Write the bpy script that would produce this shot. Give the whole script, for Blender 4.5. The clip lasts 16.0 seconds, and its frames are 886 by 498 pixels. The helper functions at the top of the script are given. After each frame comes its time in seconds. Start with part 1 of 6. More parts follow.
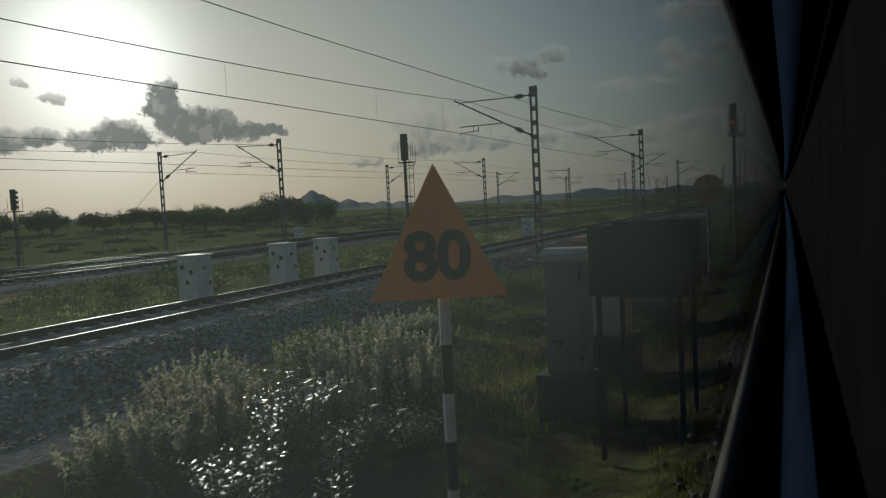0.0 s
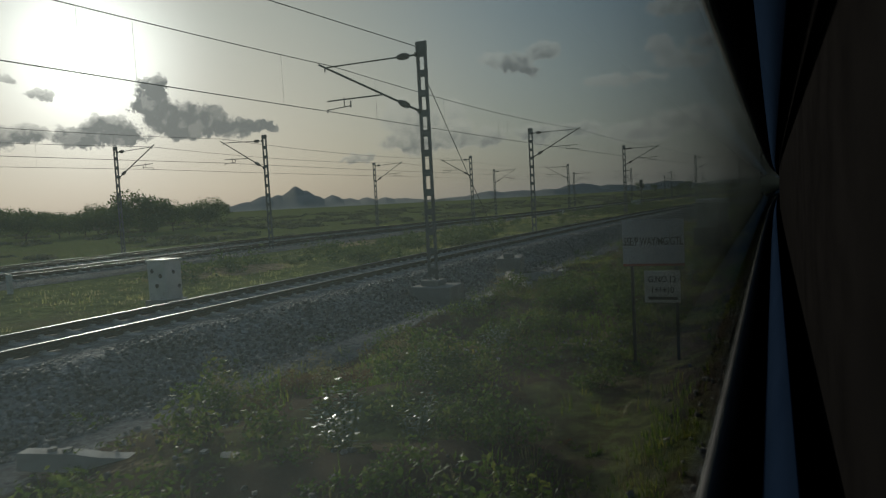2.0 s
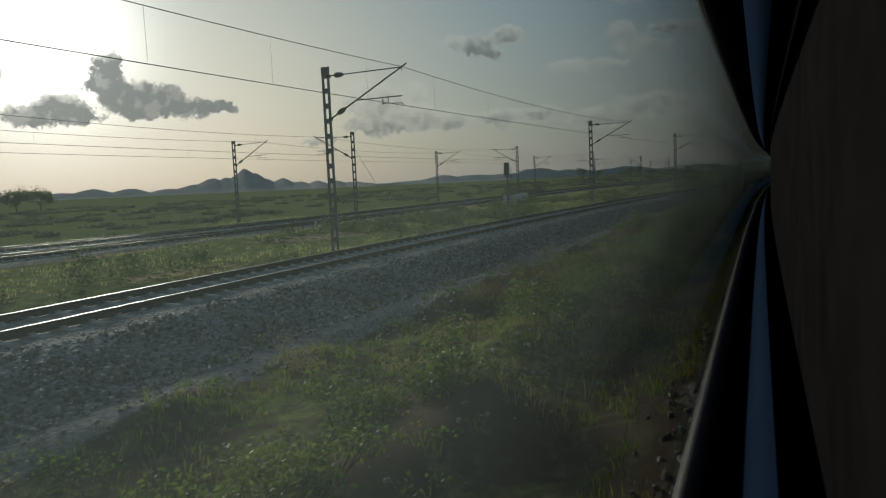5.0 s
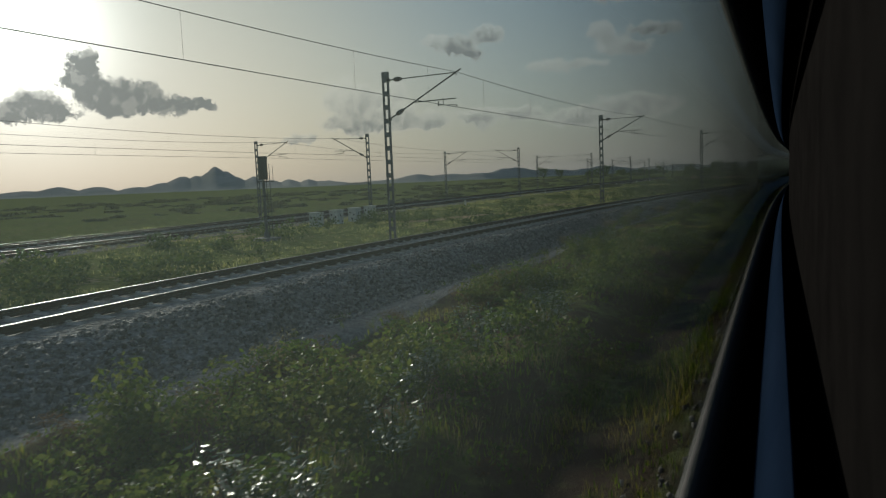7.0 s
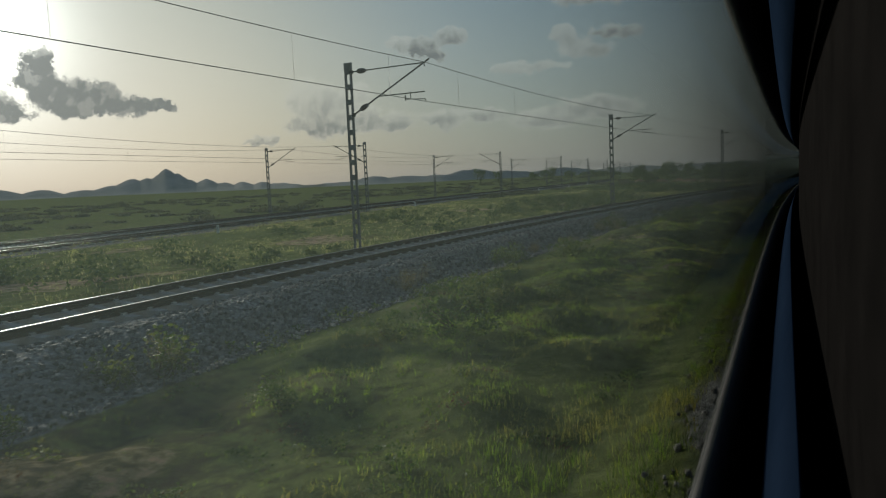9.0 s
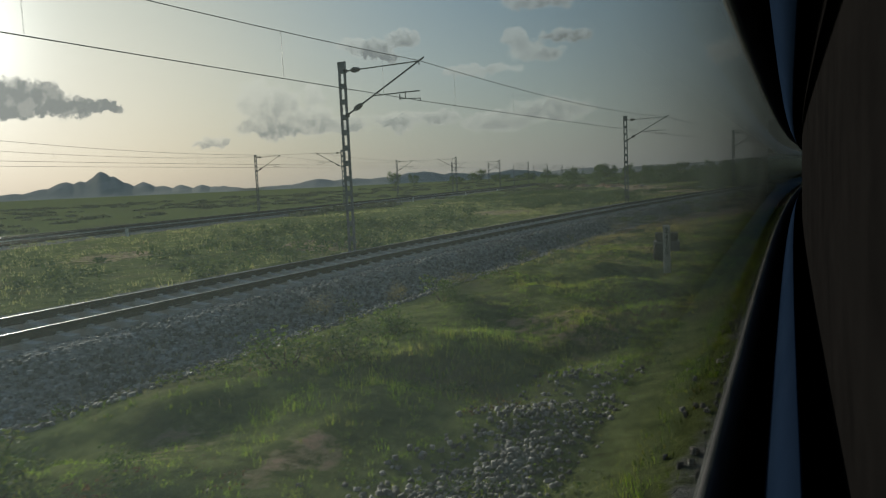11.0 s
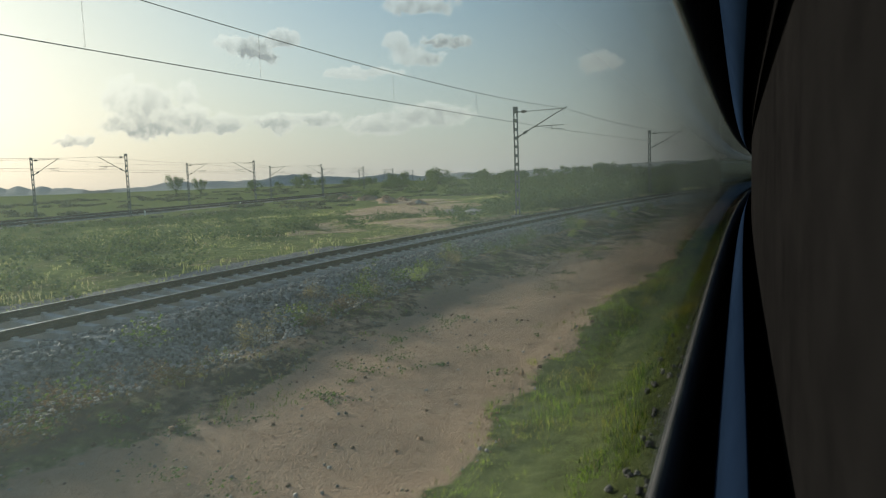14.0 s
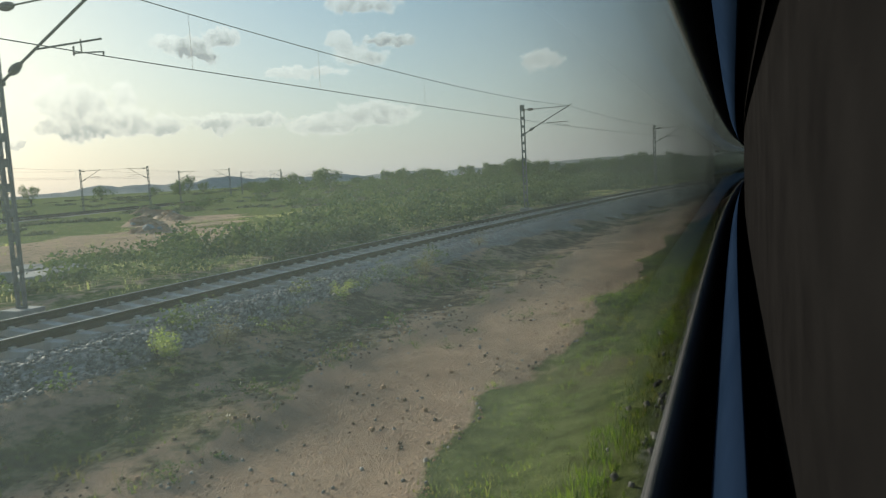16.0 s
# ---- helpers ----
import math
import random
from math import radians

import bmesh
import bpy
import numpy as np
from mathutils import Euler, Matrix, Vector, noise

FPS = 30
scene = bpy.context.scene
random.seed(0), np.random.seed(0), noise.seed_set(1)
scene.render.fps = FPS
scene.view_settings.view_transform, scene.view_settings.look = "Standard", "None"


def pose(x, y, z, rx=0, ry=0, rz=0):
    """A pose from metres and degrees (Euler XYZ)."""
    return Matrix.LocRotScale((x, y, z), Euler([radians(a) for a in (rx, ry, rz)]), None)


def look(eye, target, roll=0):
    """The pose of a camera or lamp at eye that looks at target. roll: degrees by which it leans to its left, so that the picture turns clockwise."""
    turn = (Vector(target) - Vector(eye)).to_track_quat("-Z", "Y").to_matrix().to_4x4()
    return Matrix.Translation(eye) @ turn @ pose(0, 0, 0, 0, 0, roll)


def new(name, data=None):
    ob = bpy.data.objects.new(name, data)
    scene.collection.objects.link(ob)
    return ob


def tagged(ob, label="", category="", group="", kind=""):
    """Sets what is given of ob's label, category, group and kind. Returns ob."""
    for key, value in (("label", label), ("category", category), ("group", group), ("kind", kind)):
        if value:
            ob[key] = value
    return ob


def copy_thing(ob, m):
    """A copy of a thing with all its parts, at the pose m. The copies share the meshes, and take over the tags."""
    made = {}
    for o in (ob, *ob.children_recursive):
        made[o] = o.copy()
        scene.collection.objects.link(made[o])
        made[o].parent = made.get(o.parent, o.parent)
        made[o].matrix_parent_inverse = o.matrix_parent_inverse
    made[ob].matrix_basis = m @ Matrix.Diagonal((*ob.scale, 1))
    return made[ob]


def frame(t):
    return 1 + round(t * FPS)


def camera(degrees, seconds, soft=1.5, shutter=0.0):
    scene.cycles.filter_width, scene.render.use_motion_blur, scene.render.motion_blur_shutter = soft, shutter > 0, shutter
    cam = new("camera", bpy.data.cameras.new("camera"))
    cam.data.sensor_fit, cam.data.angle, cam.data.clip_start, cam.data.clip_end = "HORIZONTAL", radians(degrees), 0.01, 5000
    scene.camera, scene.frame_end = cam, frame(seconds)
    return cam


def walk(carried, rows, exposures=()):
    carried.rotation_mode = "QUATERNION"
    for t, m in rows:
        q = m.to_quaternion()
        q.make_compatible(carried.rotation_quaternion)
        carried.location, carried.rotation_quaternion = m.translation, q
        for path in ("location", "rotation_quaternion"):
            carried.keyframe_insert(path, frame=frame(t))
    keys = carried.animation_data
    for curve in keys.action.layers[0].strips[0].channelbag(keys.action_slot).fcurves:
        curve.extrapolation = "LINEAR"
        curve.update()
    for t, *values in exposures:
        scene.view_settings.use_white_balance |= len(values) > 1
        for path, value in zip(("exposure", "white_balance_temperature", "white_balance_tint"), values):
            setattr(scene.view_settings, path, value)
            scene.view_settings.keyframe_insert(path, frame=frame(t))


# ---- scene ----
# camera and its ride, seated at a coach window
cam = camera(62.74, 16.0, soft=1.25, shutter=0.045)
RIDE = (
    (0.0, 0.000, 0.000, 2.175, 86.49, 2.90, -64.50),
    (0.5, 8.600, 0.021, 2.194, 86.58, 2.44, -64.45),
    (1.0, 17.199, 0.074, 2.202, 86.57, 2.43, -64.51),
    (1.5, 25.799, 0.145, 2.206, 86.50, 2.56, -64.54),
    (2.0, 34.399, 0.218, 2.209, 86.14, 3.02, -65.20),
    (2.5, 42.999, 0.280, 2.216, 86.33, 4.10, -66.96),
    (3.0, 51.600, 0.318, 2.232, 84.68, 4.25, -68.13),
    (3.5, 60.201, 0.319, 2.275, 84.64, 3.81, -68.50),
    (4.0, 68.802, 0.272, 2.232, 84.69, 3.46, -68.28),
    (4.5, 77.402, 0.164, 2.216, 84.71, 3.05, -68.17),
    (5.0, 86.002, -0.013, 2.209, 84.72, 2.60, -68.14),
    (5.5, 94.600, -0.271, 2.204, 84.72, 2.16, -68.17),
    (6.0, 103.195, -0.618, 2.199, 84.69, 1.74, -68.27),
    (6.5, 111.785, -1.062, 2.185, 84.63, 2.47, -69.48),
    (7.0, 120.370, -1.613, 2.152, 84.58, 2.37, -69.68),
    (7.5, 128.946, -2.277, 2.180, 84.78, 2.49, -70.22),
    (8.0, 137.513, -3.060, 2.183, 84.59, 2.49, -70.41),
    (8.5, 146.068, -3.968, 2.162, 84.54, 2.61, -71.62),
    (9.0, 154.608, -5.007, 2.189, 84.59, 2.51, -72.47),
    (9.5, 163.131, -6.181, 2.200, 84.61, 2.49, -73.34),
    (10.0, 171.634, -7.493, 2.204, 84.63, 2.50, -74.25),
    (10.5, 180.113, -8.946, 2.206, 84.64, 2.55, -75.17),
    (11.0, 188.568, -10.544, 2.208, 84.61, 2.63, -76.11),
    (11.5, 196.993, -12.287, 2.207, 85.35, 3.07, -77.76),
    (12.0, 205.388, -14.176, 2.207, 85.26, 3.45, -78.55),
    (12.5, 213.748, -16.211, 2.209, 85.06, 3.16, -80.41),
    (13.0, 222.071, -18.392, 2.214, 84.61, 2.66, -83.28),
    (13.5, 230.356, -20.719, 2.227, 84.52, 2.23, -84.30),
    (14.0, 238.599, -23.188, 2.214, 84.51, 2.07, -85.34),
    (14.5, 246.799, -25.798, 2.209, 84.41, 2.58, -85.95),
    (15.0, 254.954, -28.545, 2.207, 84.35, 2.78, -86.61),
    (15.5, 263.063, -31.425, 2.206, 84.31, 2.75, -87.84),
    (16.0, 271.125, -34.435, 2.205, 84.22, 3.03, -89.55),
)
walk(cam, [(t, pose(x, y, z, rx, ry, rz)) for t, x, y, z, rx, ry, rz in RIDE],
     exposures=((0.0, -0.15), (1.5, -0.12), (2.5, 0.05), (3.0, 0.3), (6.0, 0.32), (8.0, 0.28), (11.0, 0.5), (12.0, 0.72), (12.5, 0.82), (13.0, 1.12), (14.0, 1.22), (16.0, 1.38)))

# ---- light ----
SUN_AZ, SUN_EL = 50.2, 11.4
sun_way = Vector((math.cos(radians(SUN_AZ)) * math.cos(radians(SUN_EL)),
                  math.sin(radians(SUN_AZ)) * math.cos(radians(SUN_EL)), math.sin(radians(SUN_EL))))


class Nodes:
    """A small helper that builds node trees."""

    def __init__(self, tree):
        self.tree = tree
        tree.nodes.clear()

    def add(self, kind, **values):
        node = self.tree.nodes.new(kind)
        for key, value in values.items():
            if key == "operation":
                node.operation = value
            elif key == "blend":
                node.data_type, node.blend_type = "RGBA", value
            elif key == "noise_dims":
                node.noise_dimensions = value
        return node

    def link(self, a, b):
        self.tree.links.new(a, b)

    def put(self, socket, value):
        if isinstance(value, bpy.types.NodeSocket):
            self.link(value, socket)
        else:
            socket.default_value = value

    def math(self, operation, a, b=0.0, c=0.0):
        node = self.add("ShaderNodeMath", operation=operation)
        for socket, value in zip(node.inputs, (a, b, c)):
            self.put(socket, value)
        return node.outputs[0]

    def mix(self, fac, a, b, blend="MIX"):
        node = self.add("ShaderNodeMix", blend=blend)
        for name, value in (("Factor_Float", fac), ("A_Color", a), ("B_Color", b)):
            for socket in node.inputs:
                if socket.identifier == name:
                    self.put(socket, value if isinstance(value, (bpy.types.NodeSocket, float, int)) else (*value[:3], 1))
        for socket in node.outputs:
            if socket.identifier == "Result_Color":
                return socket

    def noise(self, vector, scale, detail=4.0, rough=0.55, distortion=0.0):
        node = self.add("ShaderNodeTexNoise")
        self.put(node.inputs["Vector"], vector)
        node.inputs["Scale"].default_value = scale
        node.inputs["Detail"].default_value = detail
        node.inputs["Roughness"].default_value = rough
        node.inputs["Distortion"].default_value = distortion
        return node.outputs["Fac"]

    def ramp(self, fac, *stops):
        node = self.add("ShaderNodeValToRGB")
        self.put(node.inputs[0], fac)
        while len(node.color_ramp.elements) < len(stops):
            node.color_ramp.elements.new(0.5)
        for element, (place, colour) in zip(node.color_ramp.elements, stops):
            element.position = place
            element.color = (*colour, 1) if isinstance(colour, tuple) else (colour, colour, colour, 1)
        return node.outputs[0]

    def range(self, value, a, b, c=0.0, d=1.0):
        node = self.add("ShaderNodeMapRange")
        for socket, v in zip(node.inputs, (value, a, b, c, d)):
            self.put(socket, v)
        return node.outputs[0]


# evening sky with scattered cumulus at real bearings: azimuth, elevation, half width, half height, darkness
SUNWARD_CLOUDS = (
    (45.85, 9.0, 0.95, 1.0, 1.0), (46.3, 8.0, 0.9, 0.9, 0.95), (45.3, 7.2, 1.35, 1.3, 1.0), (43.6, 7.0, 1.1, 1.05, 1.0), (44.3, 6.3, 2.0, 0.95, 1.0),
    (42.1, 6.9, 0.95, 1.0, 1.0), (41.3, 6.3, 1.5, 0.85, 1.0), (39.9, 6.2, 1.1, 0.72, 1.0), (38.6, 6.25, 0.8, 0.5, 1.0), (37.7, 6.25, 0.7, 0.42, 0.95),
    (49.3, 6.1, 1.9, 1.05, 0.9), (48.0, 5.8, 1.5, 0.7, 0.9), (50.9, 5.8, 1.7, 0.8, 0.85), (54.3, 5.9, 1.7, 0.65, 0.7), (56.4, 5.7, 1.8, 0.75, 0.7), (55.0, 9.6, 0.6, 0.35, 0.5), (53.0, 8.7, 0.9, 0.4, 0.45),
)
EASTERN_CLOUDS = (
    (18.8, 10.2, 1.25, 0.62, 0.75), (20.3, 10.5, 0.75, 0.5, 0.25), (17.6, 9.5, 0.8, 0.4, 0.85), (16.6, 10.9, 0.95, 0.5, 0.6),
    (7.9, 10.5, 0.8, 0.65, 0.4), (3.9, 10.4, 1.5, 0.42, 0.7), (5.7, 9.2, 1.2, 0.42, 0.6), (7.0, 9.6, 1.2, 0.6, 0.3),
)
LOW_CLOUDS = (
    (27.9, 6.5, 1.2, 1.2, 0.25), (26.4, 6.1, 1.2, 1.1, 0.4), (26.3, 4.7, 2.6, 0.75, 0.55), (23.6, 5.0, 1.6, 0.85, 0.45), (23.5, 6.8, 0.6, 0.7, 0.2), (21.6, 4.7, 1.7, 0.6, 0.5),
    (31.0, 3.65, 1.1, 0.28, 0.5), (17.3, 4.7, 1.3, 0.55, 0.5), (14.1, 5.0, 1.4, 0.5, 0.45), (9.6, 4.4, 2.2, 0.6, 0.4), (5.4, 5.0, 2.4, 0.75, 0.45), (11.0, 8.3, 2.3, 0.3, 0.3), (5.8, 13.1, 2.2, 0.45, 0.5), (-7.7, 8.3, 1.1, 0.6, 0.35),
)
world = bpy.data.worlds.new("evening_sky")
scene.world = world
world.use_nodes = True
n = Nodes(world.node_tree)
sky = n.add("ShaderNodeTexSky")
sky.sky_type, sky.sun_disc = "NISHITA", False
sky.sun_elevation, sky.sun_rotation = radians(SUN_EL), radians(90 - SUN_AZ)
sky.altitude, sky.air_density, sky.dust_density, sky.ozone_density = 300, 1.0, 2.0, 2.0
way = n.add("ShaderNodeTexCoord").outputs["Generated"]
split = n.add("ShaderNodeSeparateXYZ")
n.link(way, split.inputs[0])
azim = n.math("MULTIPLY", n.math("ARCTAN2", split.outputs[1], split.outputs[0]), 180 / math.pi)
elev = n.math("MULTIPLY", n.math("ARCSINE", split.outputs[2]), 180 / math.pi)
# curdled edges: the bearings at which clouds are laid out are stirred by turbulence
ragged_az, ragged_el = azim, elev
for scale, swing in ((26.0, 2.2), (80.0, 2.0), (240.0, 0.9)):
    stir = n.add("ShaderNodeTexNoise")
    n.link(way, stir.inputs["Vector"])
    stir.inputs["Scale"].default_value, stir.inputs["Detail"].default_value, stir.inputs["Roughness"].default_value = scale, 7.0, 0.6
    stirred = n.add("ShaderNodeSeparateColor")
    n.link(stir.outputs["Color"], stirred.inputs[0])
    ragged_az = n.math("ADD", ragged_az, n.math("MULTIPLY", n.math("SUBTRACT", stirred.outputs[0], 0.5), swing))
    ragged_el = n.math("ADD", ragged_el, n.math("MULTIPLY", n.math("SUBTRACT", stirred.outputs[1], 0.5), swing * 0.6))


def billow(v):
    return n.math("ADD", n.math("MULTIPLY", n.math("SUBTRACT", n.noise(v, 52.0, 9.0, 0.6, 0.4), 0.5), 3.0),
                  n.math("MULTIPLY", n.math("SUBTRACT", n.noise(v, 17.0, 3.0, 0.5), 0.5), 1.6))


shift = n.add("ShaderNodeVectorMath", operation="ADD")
n.link(way, shift.inputs[0])
shift.inputs[1].default_value = (0.0, 0.006, 0.009)
puff = billow(way)
puff_lit = billow(shift.outputs[0])
body, dark = None, None
for a, e, ra, re, tone in SUNWARD_CLOUDS + EASTERN_CLOUDS + LOW_CLOUDS:
    swell = 1.12 if a > 36 else 1.4
    da = n.math("DIVIDE", n.math("SUBTRACT", ragged_az, a), ra * swell)
    de = n.math("DIVIDE", n.math("SUBTRACT", ragged_el, e), re * swell)
    inside = n.math("SUBTRACT", 1.0, n.math("ADD", n.math("MULTIPLY", da, da), n.math("MULTIPLY", de, de)))
    inside = n.math("MAXIMUM", inside, -1.5)
    base_dark = n.range(de, 0.9, -0.5, 0.55 if tone > 0.8 else 0.25, 1.0)
    heavy = n.math("MULTIPLY", n.math("MULTIPLY", n.math("ADD", inside, 1.5), base_dark), tone)
    body = inside if body is None else n.math("SMOOTH_MAX", body, inside, 0.25)
    dark = heavy if dark is None else n.math("MAXIMUM", dark, heavy)
thick = n.math("ADD", n.math("MULTIPLY", body, 2.0), n.math("MULTIPLY", puff, 0.8))
cover = n.range(thick, -0.12, n.range(azim, 36.0, 30.0, 0.4, 0.8))
relief = n.range(n.math("SUBTRACT", puff, puff_lit), -0.25, 0.35)
shade = n.math("MULTIPLY", n.range(thick, -0.1, 0.9), n.range(dark, 0.0, 1.6))
shade = n.math("MULTIPLY", shade, n.math("SUBTRACT", 1.15, n.math("MULTIPLY", relief, n.range(azim, 36.0, 30.0, 0.3, 0.5))))
toward = n.add("ShaderNodeVectorMath", operation="DOT_PRODUCT")
n.link(way, toward.inputs[0])
toward.inputs[1].default_value = sun_way
facing = n.math("MAXIMUM", toward.outputs["Value"], 0.0)
# clear evening air: pale warm haze low down, grey-blue above, a wide bright aureole round the sun
base = n.mix(1.0, sky.outputs[0], (0.495, 0.53, 0.545), "MULTIPLY")
# thin cloud round the sun whitens and dims the air
white = n.add("ShaderNodeRGBToBW")
n.link(base, white.inputs[0])
base = n.mix(n.math("MULTIPLY", n.math("POWER", facing, 14.0), 0.75), base, white.outputs[0])
base = n.mix(1.0, base, n.math("SUBTRACT", 1.0, n.math("MULTIPLY", n.math("POWER", facing, 18.0), 0.72)), "MULTIPLY")
# sky above the view is raised, an added fill for the ground
base = n.mix(1.0, base, n.range(elev, 15.0, 50.0, 1.0, 1.7), "MULTIPLY")
low_air = n.mix(n.math("POWER", facing, 14.0), (2.5, 2.42, 2.5), (5.4, 3.85, 3.1))
air = n.mix(n.range(elev, 14.0, 0.0, 0.1, 0.84), base, low_air)
glow = n.math("ADD", n.math("MULTIPLY", n.math("POWER", facing, 260.0), 14.0), n.math("MULTIPLY", n.math("POWER", facing, 60.0), 2.0))
open_sky = n.mix(1.0, air, n.mix(1.0, (1.0, 0.965, 0.93), glow, "MULTIPLY"), "ADD")
cream = n.mix(0.32, open_sky, (6.0, 5.6, 5.2))
grey = n.mix(0.06, (1.5, 1.52, 1.58), open_sky)
cloud = n.mix(shade, cream, grey)
view = n.mix(n.math("MULTIPLY", cover, 0.96), open_sky, cloud)
back = n.add("ShaderNodeBackground")
n.link(view, back.inputs[0])
back.inputs[1].default_value = 0.1
out = n.add("ShaderNodeOutputWorld")
n.link(back.outputs[0], out.inputs[0])

sun = new("sun", bpy.data.lights.new("sun", "SUN"))
sun.data.energy, sun.data.angle, sun.data.color = 3.0, radians(9.0), (1.0, 0.91, 0.8)
sun.matrix_world = look(sun_way * 50, (0, 0, 0))

# ---- materials ----
def material(name, rough=0.8, metal=0.0):
    m = bpy.data.materials.new(name)
    m.use_nodes = True
    k = Nodes(m.node_tree)
    k.bsdf = k.add("ShaderNodeBsdfPrincipled")
    k.bsdf.inputs["Roughness"].default_value, k.bsdf.inputs["Metallic"].default_value = rough, metal
    k.link(k.bsdf.outputs[0], k.add("ShaderNodeOutputMaterial").inputs[0])
    k.place = k.add("ShaderNodeTexCoord").outputs["Object"]
    k.world_place = k.add("ShaderNodeNewGeometry").outputs["Position"]
    return m, k


def bump(k, height, strength=0.5, distance=0.02):
    node = k.add("ShaderNodeBump")
    node.inputs["Strength"].default_value, node.inputs["Distance"].default_value = strength, distance
    k.link(height, node.inputs["Height"])
    k.link(node.outputs[0], k.bsdf.inputs["Normal"])


def worn(name, colour, second, rough=0.7, metal=0.0, scale=6.0, fine=60.0, rust=None, relief=0.15):
    """Paint, metal or concrete with stains at one scale and grain at another."""
    m, k = material(name, rough, metal)
    stain = k.noise(k.world_place, scale, 5.0, 0.6)
    grain = k.noise(k.world_place, fine, 4.0, 0.6)
    c = k.mix(k.range(stain, 0.35, 0.7), colour, second)
    c = k.mix(0.35, c, k.ramp(grain, (0.3, 0.75), (0.7, 1.0)), "MULTIPLY")
    if rust:
        c = k.mix(k.range(k.noise(k.world_place, scale * 2.3, 6.0, 0.7), 0.6, 0.72), c, rust)
    if rough >= 0.85:
        k.bsdf.inputs["Specular IOR Level"].default_value = 0.08
    k.link(c, k.bsdf.inputs["Base Color"])
    k.link(k.range(stain, 0.3, 0.7, rough - 0.12, min(rough + 0.15, 1.0)), k.bsdf.inputs["Roughness"])
    bump(k, grain, relief, 0.01)
    return m


STEEL = worn("galvanised_steel", (0.16, 0.16, 0.16), (0.10, 0.10, 0.10), 0.65, 0.3, 3.0, 40)
DARK_STEEL = worn("dark_steel", (0.05, 0.05, 0.05), (0.03, 0.028, 0.026), 0.6, 0.4, 4.0, 60)
COPPER = worn("weathered_wire", (0.06, 0.055, 0.05), (0.04, 0.04, 0.04), 0.55, 0.5, 2.0, 50)
PORCELAIN = worn("brown_porcelain", (0.05, 0.03, 0.025), (0.035, 0.02, 0.018), 0.3, 0.0, 8.0, 90)
CONCRETE = worn("concrete", (0.34, 0.32, 0.29), (0.24, 0.225, 0.2), 0.9, 0.0, 2.2, 45, relief=0.4)
# a darker concrete for the plinths and the kerb
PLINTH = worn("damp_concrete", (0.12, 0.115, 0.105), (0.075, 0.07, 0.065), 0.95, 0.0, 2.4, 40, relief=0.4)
SLEEPER = worn("sleeper_concrete", (0.5, 0.475, 0.43), (0.38, 0.35, 0.31), 0.9, 0.0, 3.0, 50, relief=0.4)
WHITE_PAINT = worn("white_paint", (0.72, 0.71, 0.67), (0.5, 0.48, 0.43), 0.6, 0.0, 3.0, 60, (0.25, 0.13, 0.06))
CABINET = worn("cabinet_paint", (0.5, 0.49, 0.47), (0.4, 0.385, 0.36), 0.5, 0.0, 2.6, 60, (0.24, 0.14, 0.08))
# darker copy of the cabinet paint: shade on the bodies is in the colour
SHADED_CABINET = worn("weathered_cabinet_paint", (0.25, 0.255, 0.245), (0.18, 0.18, 0.17), 0.6, 0.0, 2.6, 60, (0.2, 0.12, 0.07))
RUSTED_SIDE = worn("peeling_rusty_paint", (0.52, 0.29, 0.16), (0.38, 0.2, 0.11), 0.7, 0.0, 3.2, 50, (0.5, 0.42, 0.33), 0.3)
CEMENT = worn("warm_cement", (0.46, 0.36, 0.28), (0.34, 0.26, 0.2), 0.95, 0.0, 2.8, 45, relief=0.4)
PALE_GREY = worn("dirty_white_paint", (0.32, 0.31, 0.29), (0.22, 0.21, 0.195), 0.6, 0.0, 3.0, 60, (0.22, 0.13, 0.07))
SIGN_YELLOW = worn("sign_orange", (0.95, 0.29, 0.05), (0.85, 0.26, 0.05), 0.55, 0.0, 4.0, 50)
SIGN_LOOP = worn("sign_amber", (0.72, 0.22, 0.08), (0.6, 0.18, 0.075), 0.55, 0.0, 4.0, 50)
BLACK_PAINT = worn("black_paint", (0.02, 0.02, 0.02), (0.035, 0.033, 0.03), 0.5, 0.0, 5.0, 60)
SIGN_WHITE = worn("sign_white", (0.55, 0.56, 0.6), (0.45, 0.46, 0.5), 0.6, 0.0, 3.0, 50)
LEMON = worn("faded_yellow", (0.42, 0.25, 0.1), (0.33, 0.2, 0.08), 0.6, 0.0, 3.0, 50)
RED_PAINT = worn("red_paint", (0.4, 0.06, 0.04), (0.3, 0.05, 0.04), 0.6, 0.0, 4.0, 60)
# near-black linings, curtain and trim: the coach's inner shade is in the colour
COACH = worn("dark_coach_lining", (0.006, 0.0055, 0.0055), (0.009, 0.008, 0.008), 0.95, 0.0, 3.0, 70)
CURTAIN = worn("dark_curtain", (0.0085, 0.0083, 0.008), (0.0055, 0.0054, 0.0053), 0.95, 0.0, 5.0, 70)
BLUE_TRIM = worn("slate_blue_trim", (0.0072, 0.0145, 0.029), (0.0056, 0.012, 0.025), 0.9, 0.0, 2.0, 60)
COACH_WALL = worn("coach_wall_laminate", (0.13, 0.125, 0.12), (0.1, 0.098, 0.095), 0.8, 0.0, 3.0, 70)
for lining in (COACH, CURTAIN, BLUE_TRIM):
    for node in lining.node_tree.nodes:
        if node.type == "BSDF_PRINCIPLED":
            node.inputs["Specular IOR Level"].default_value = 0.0

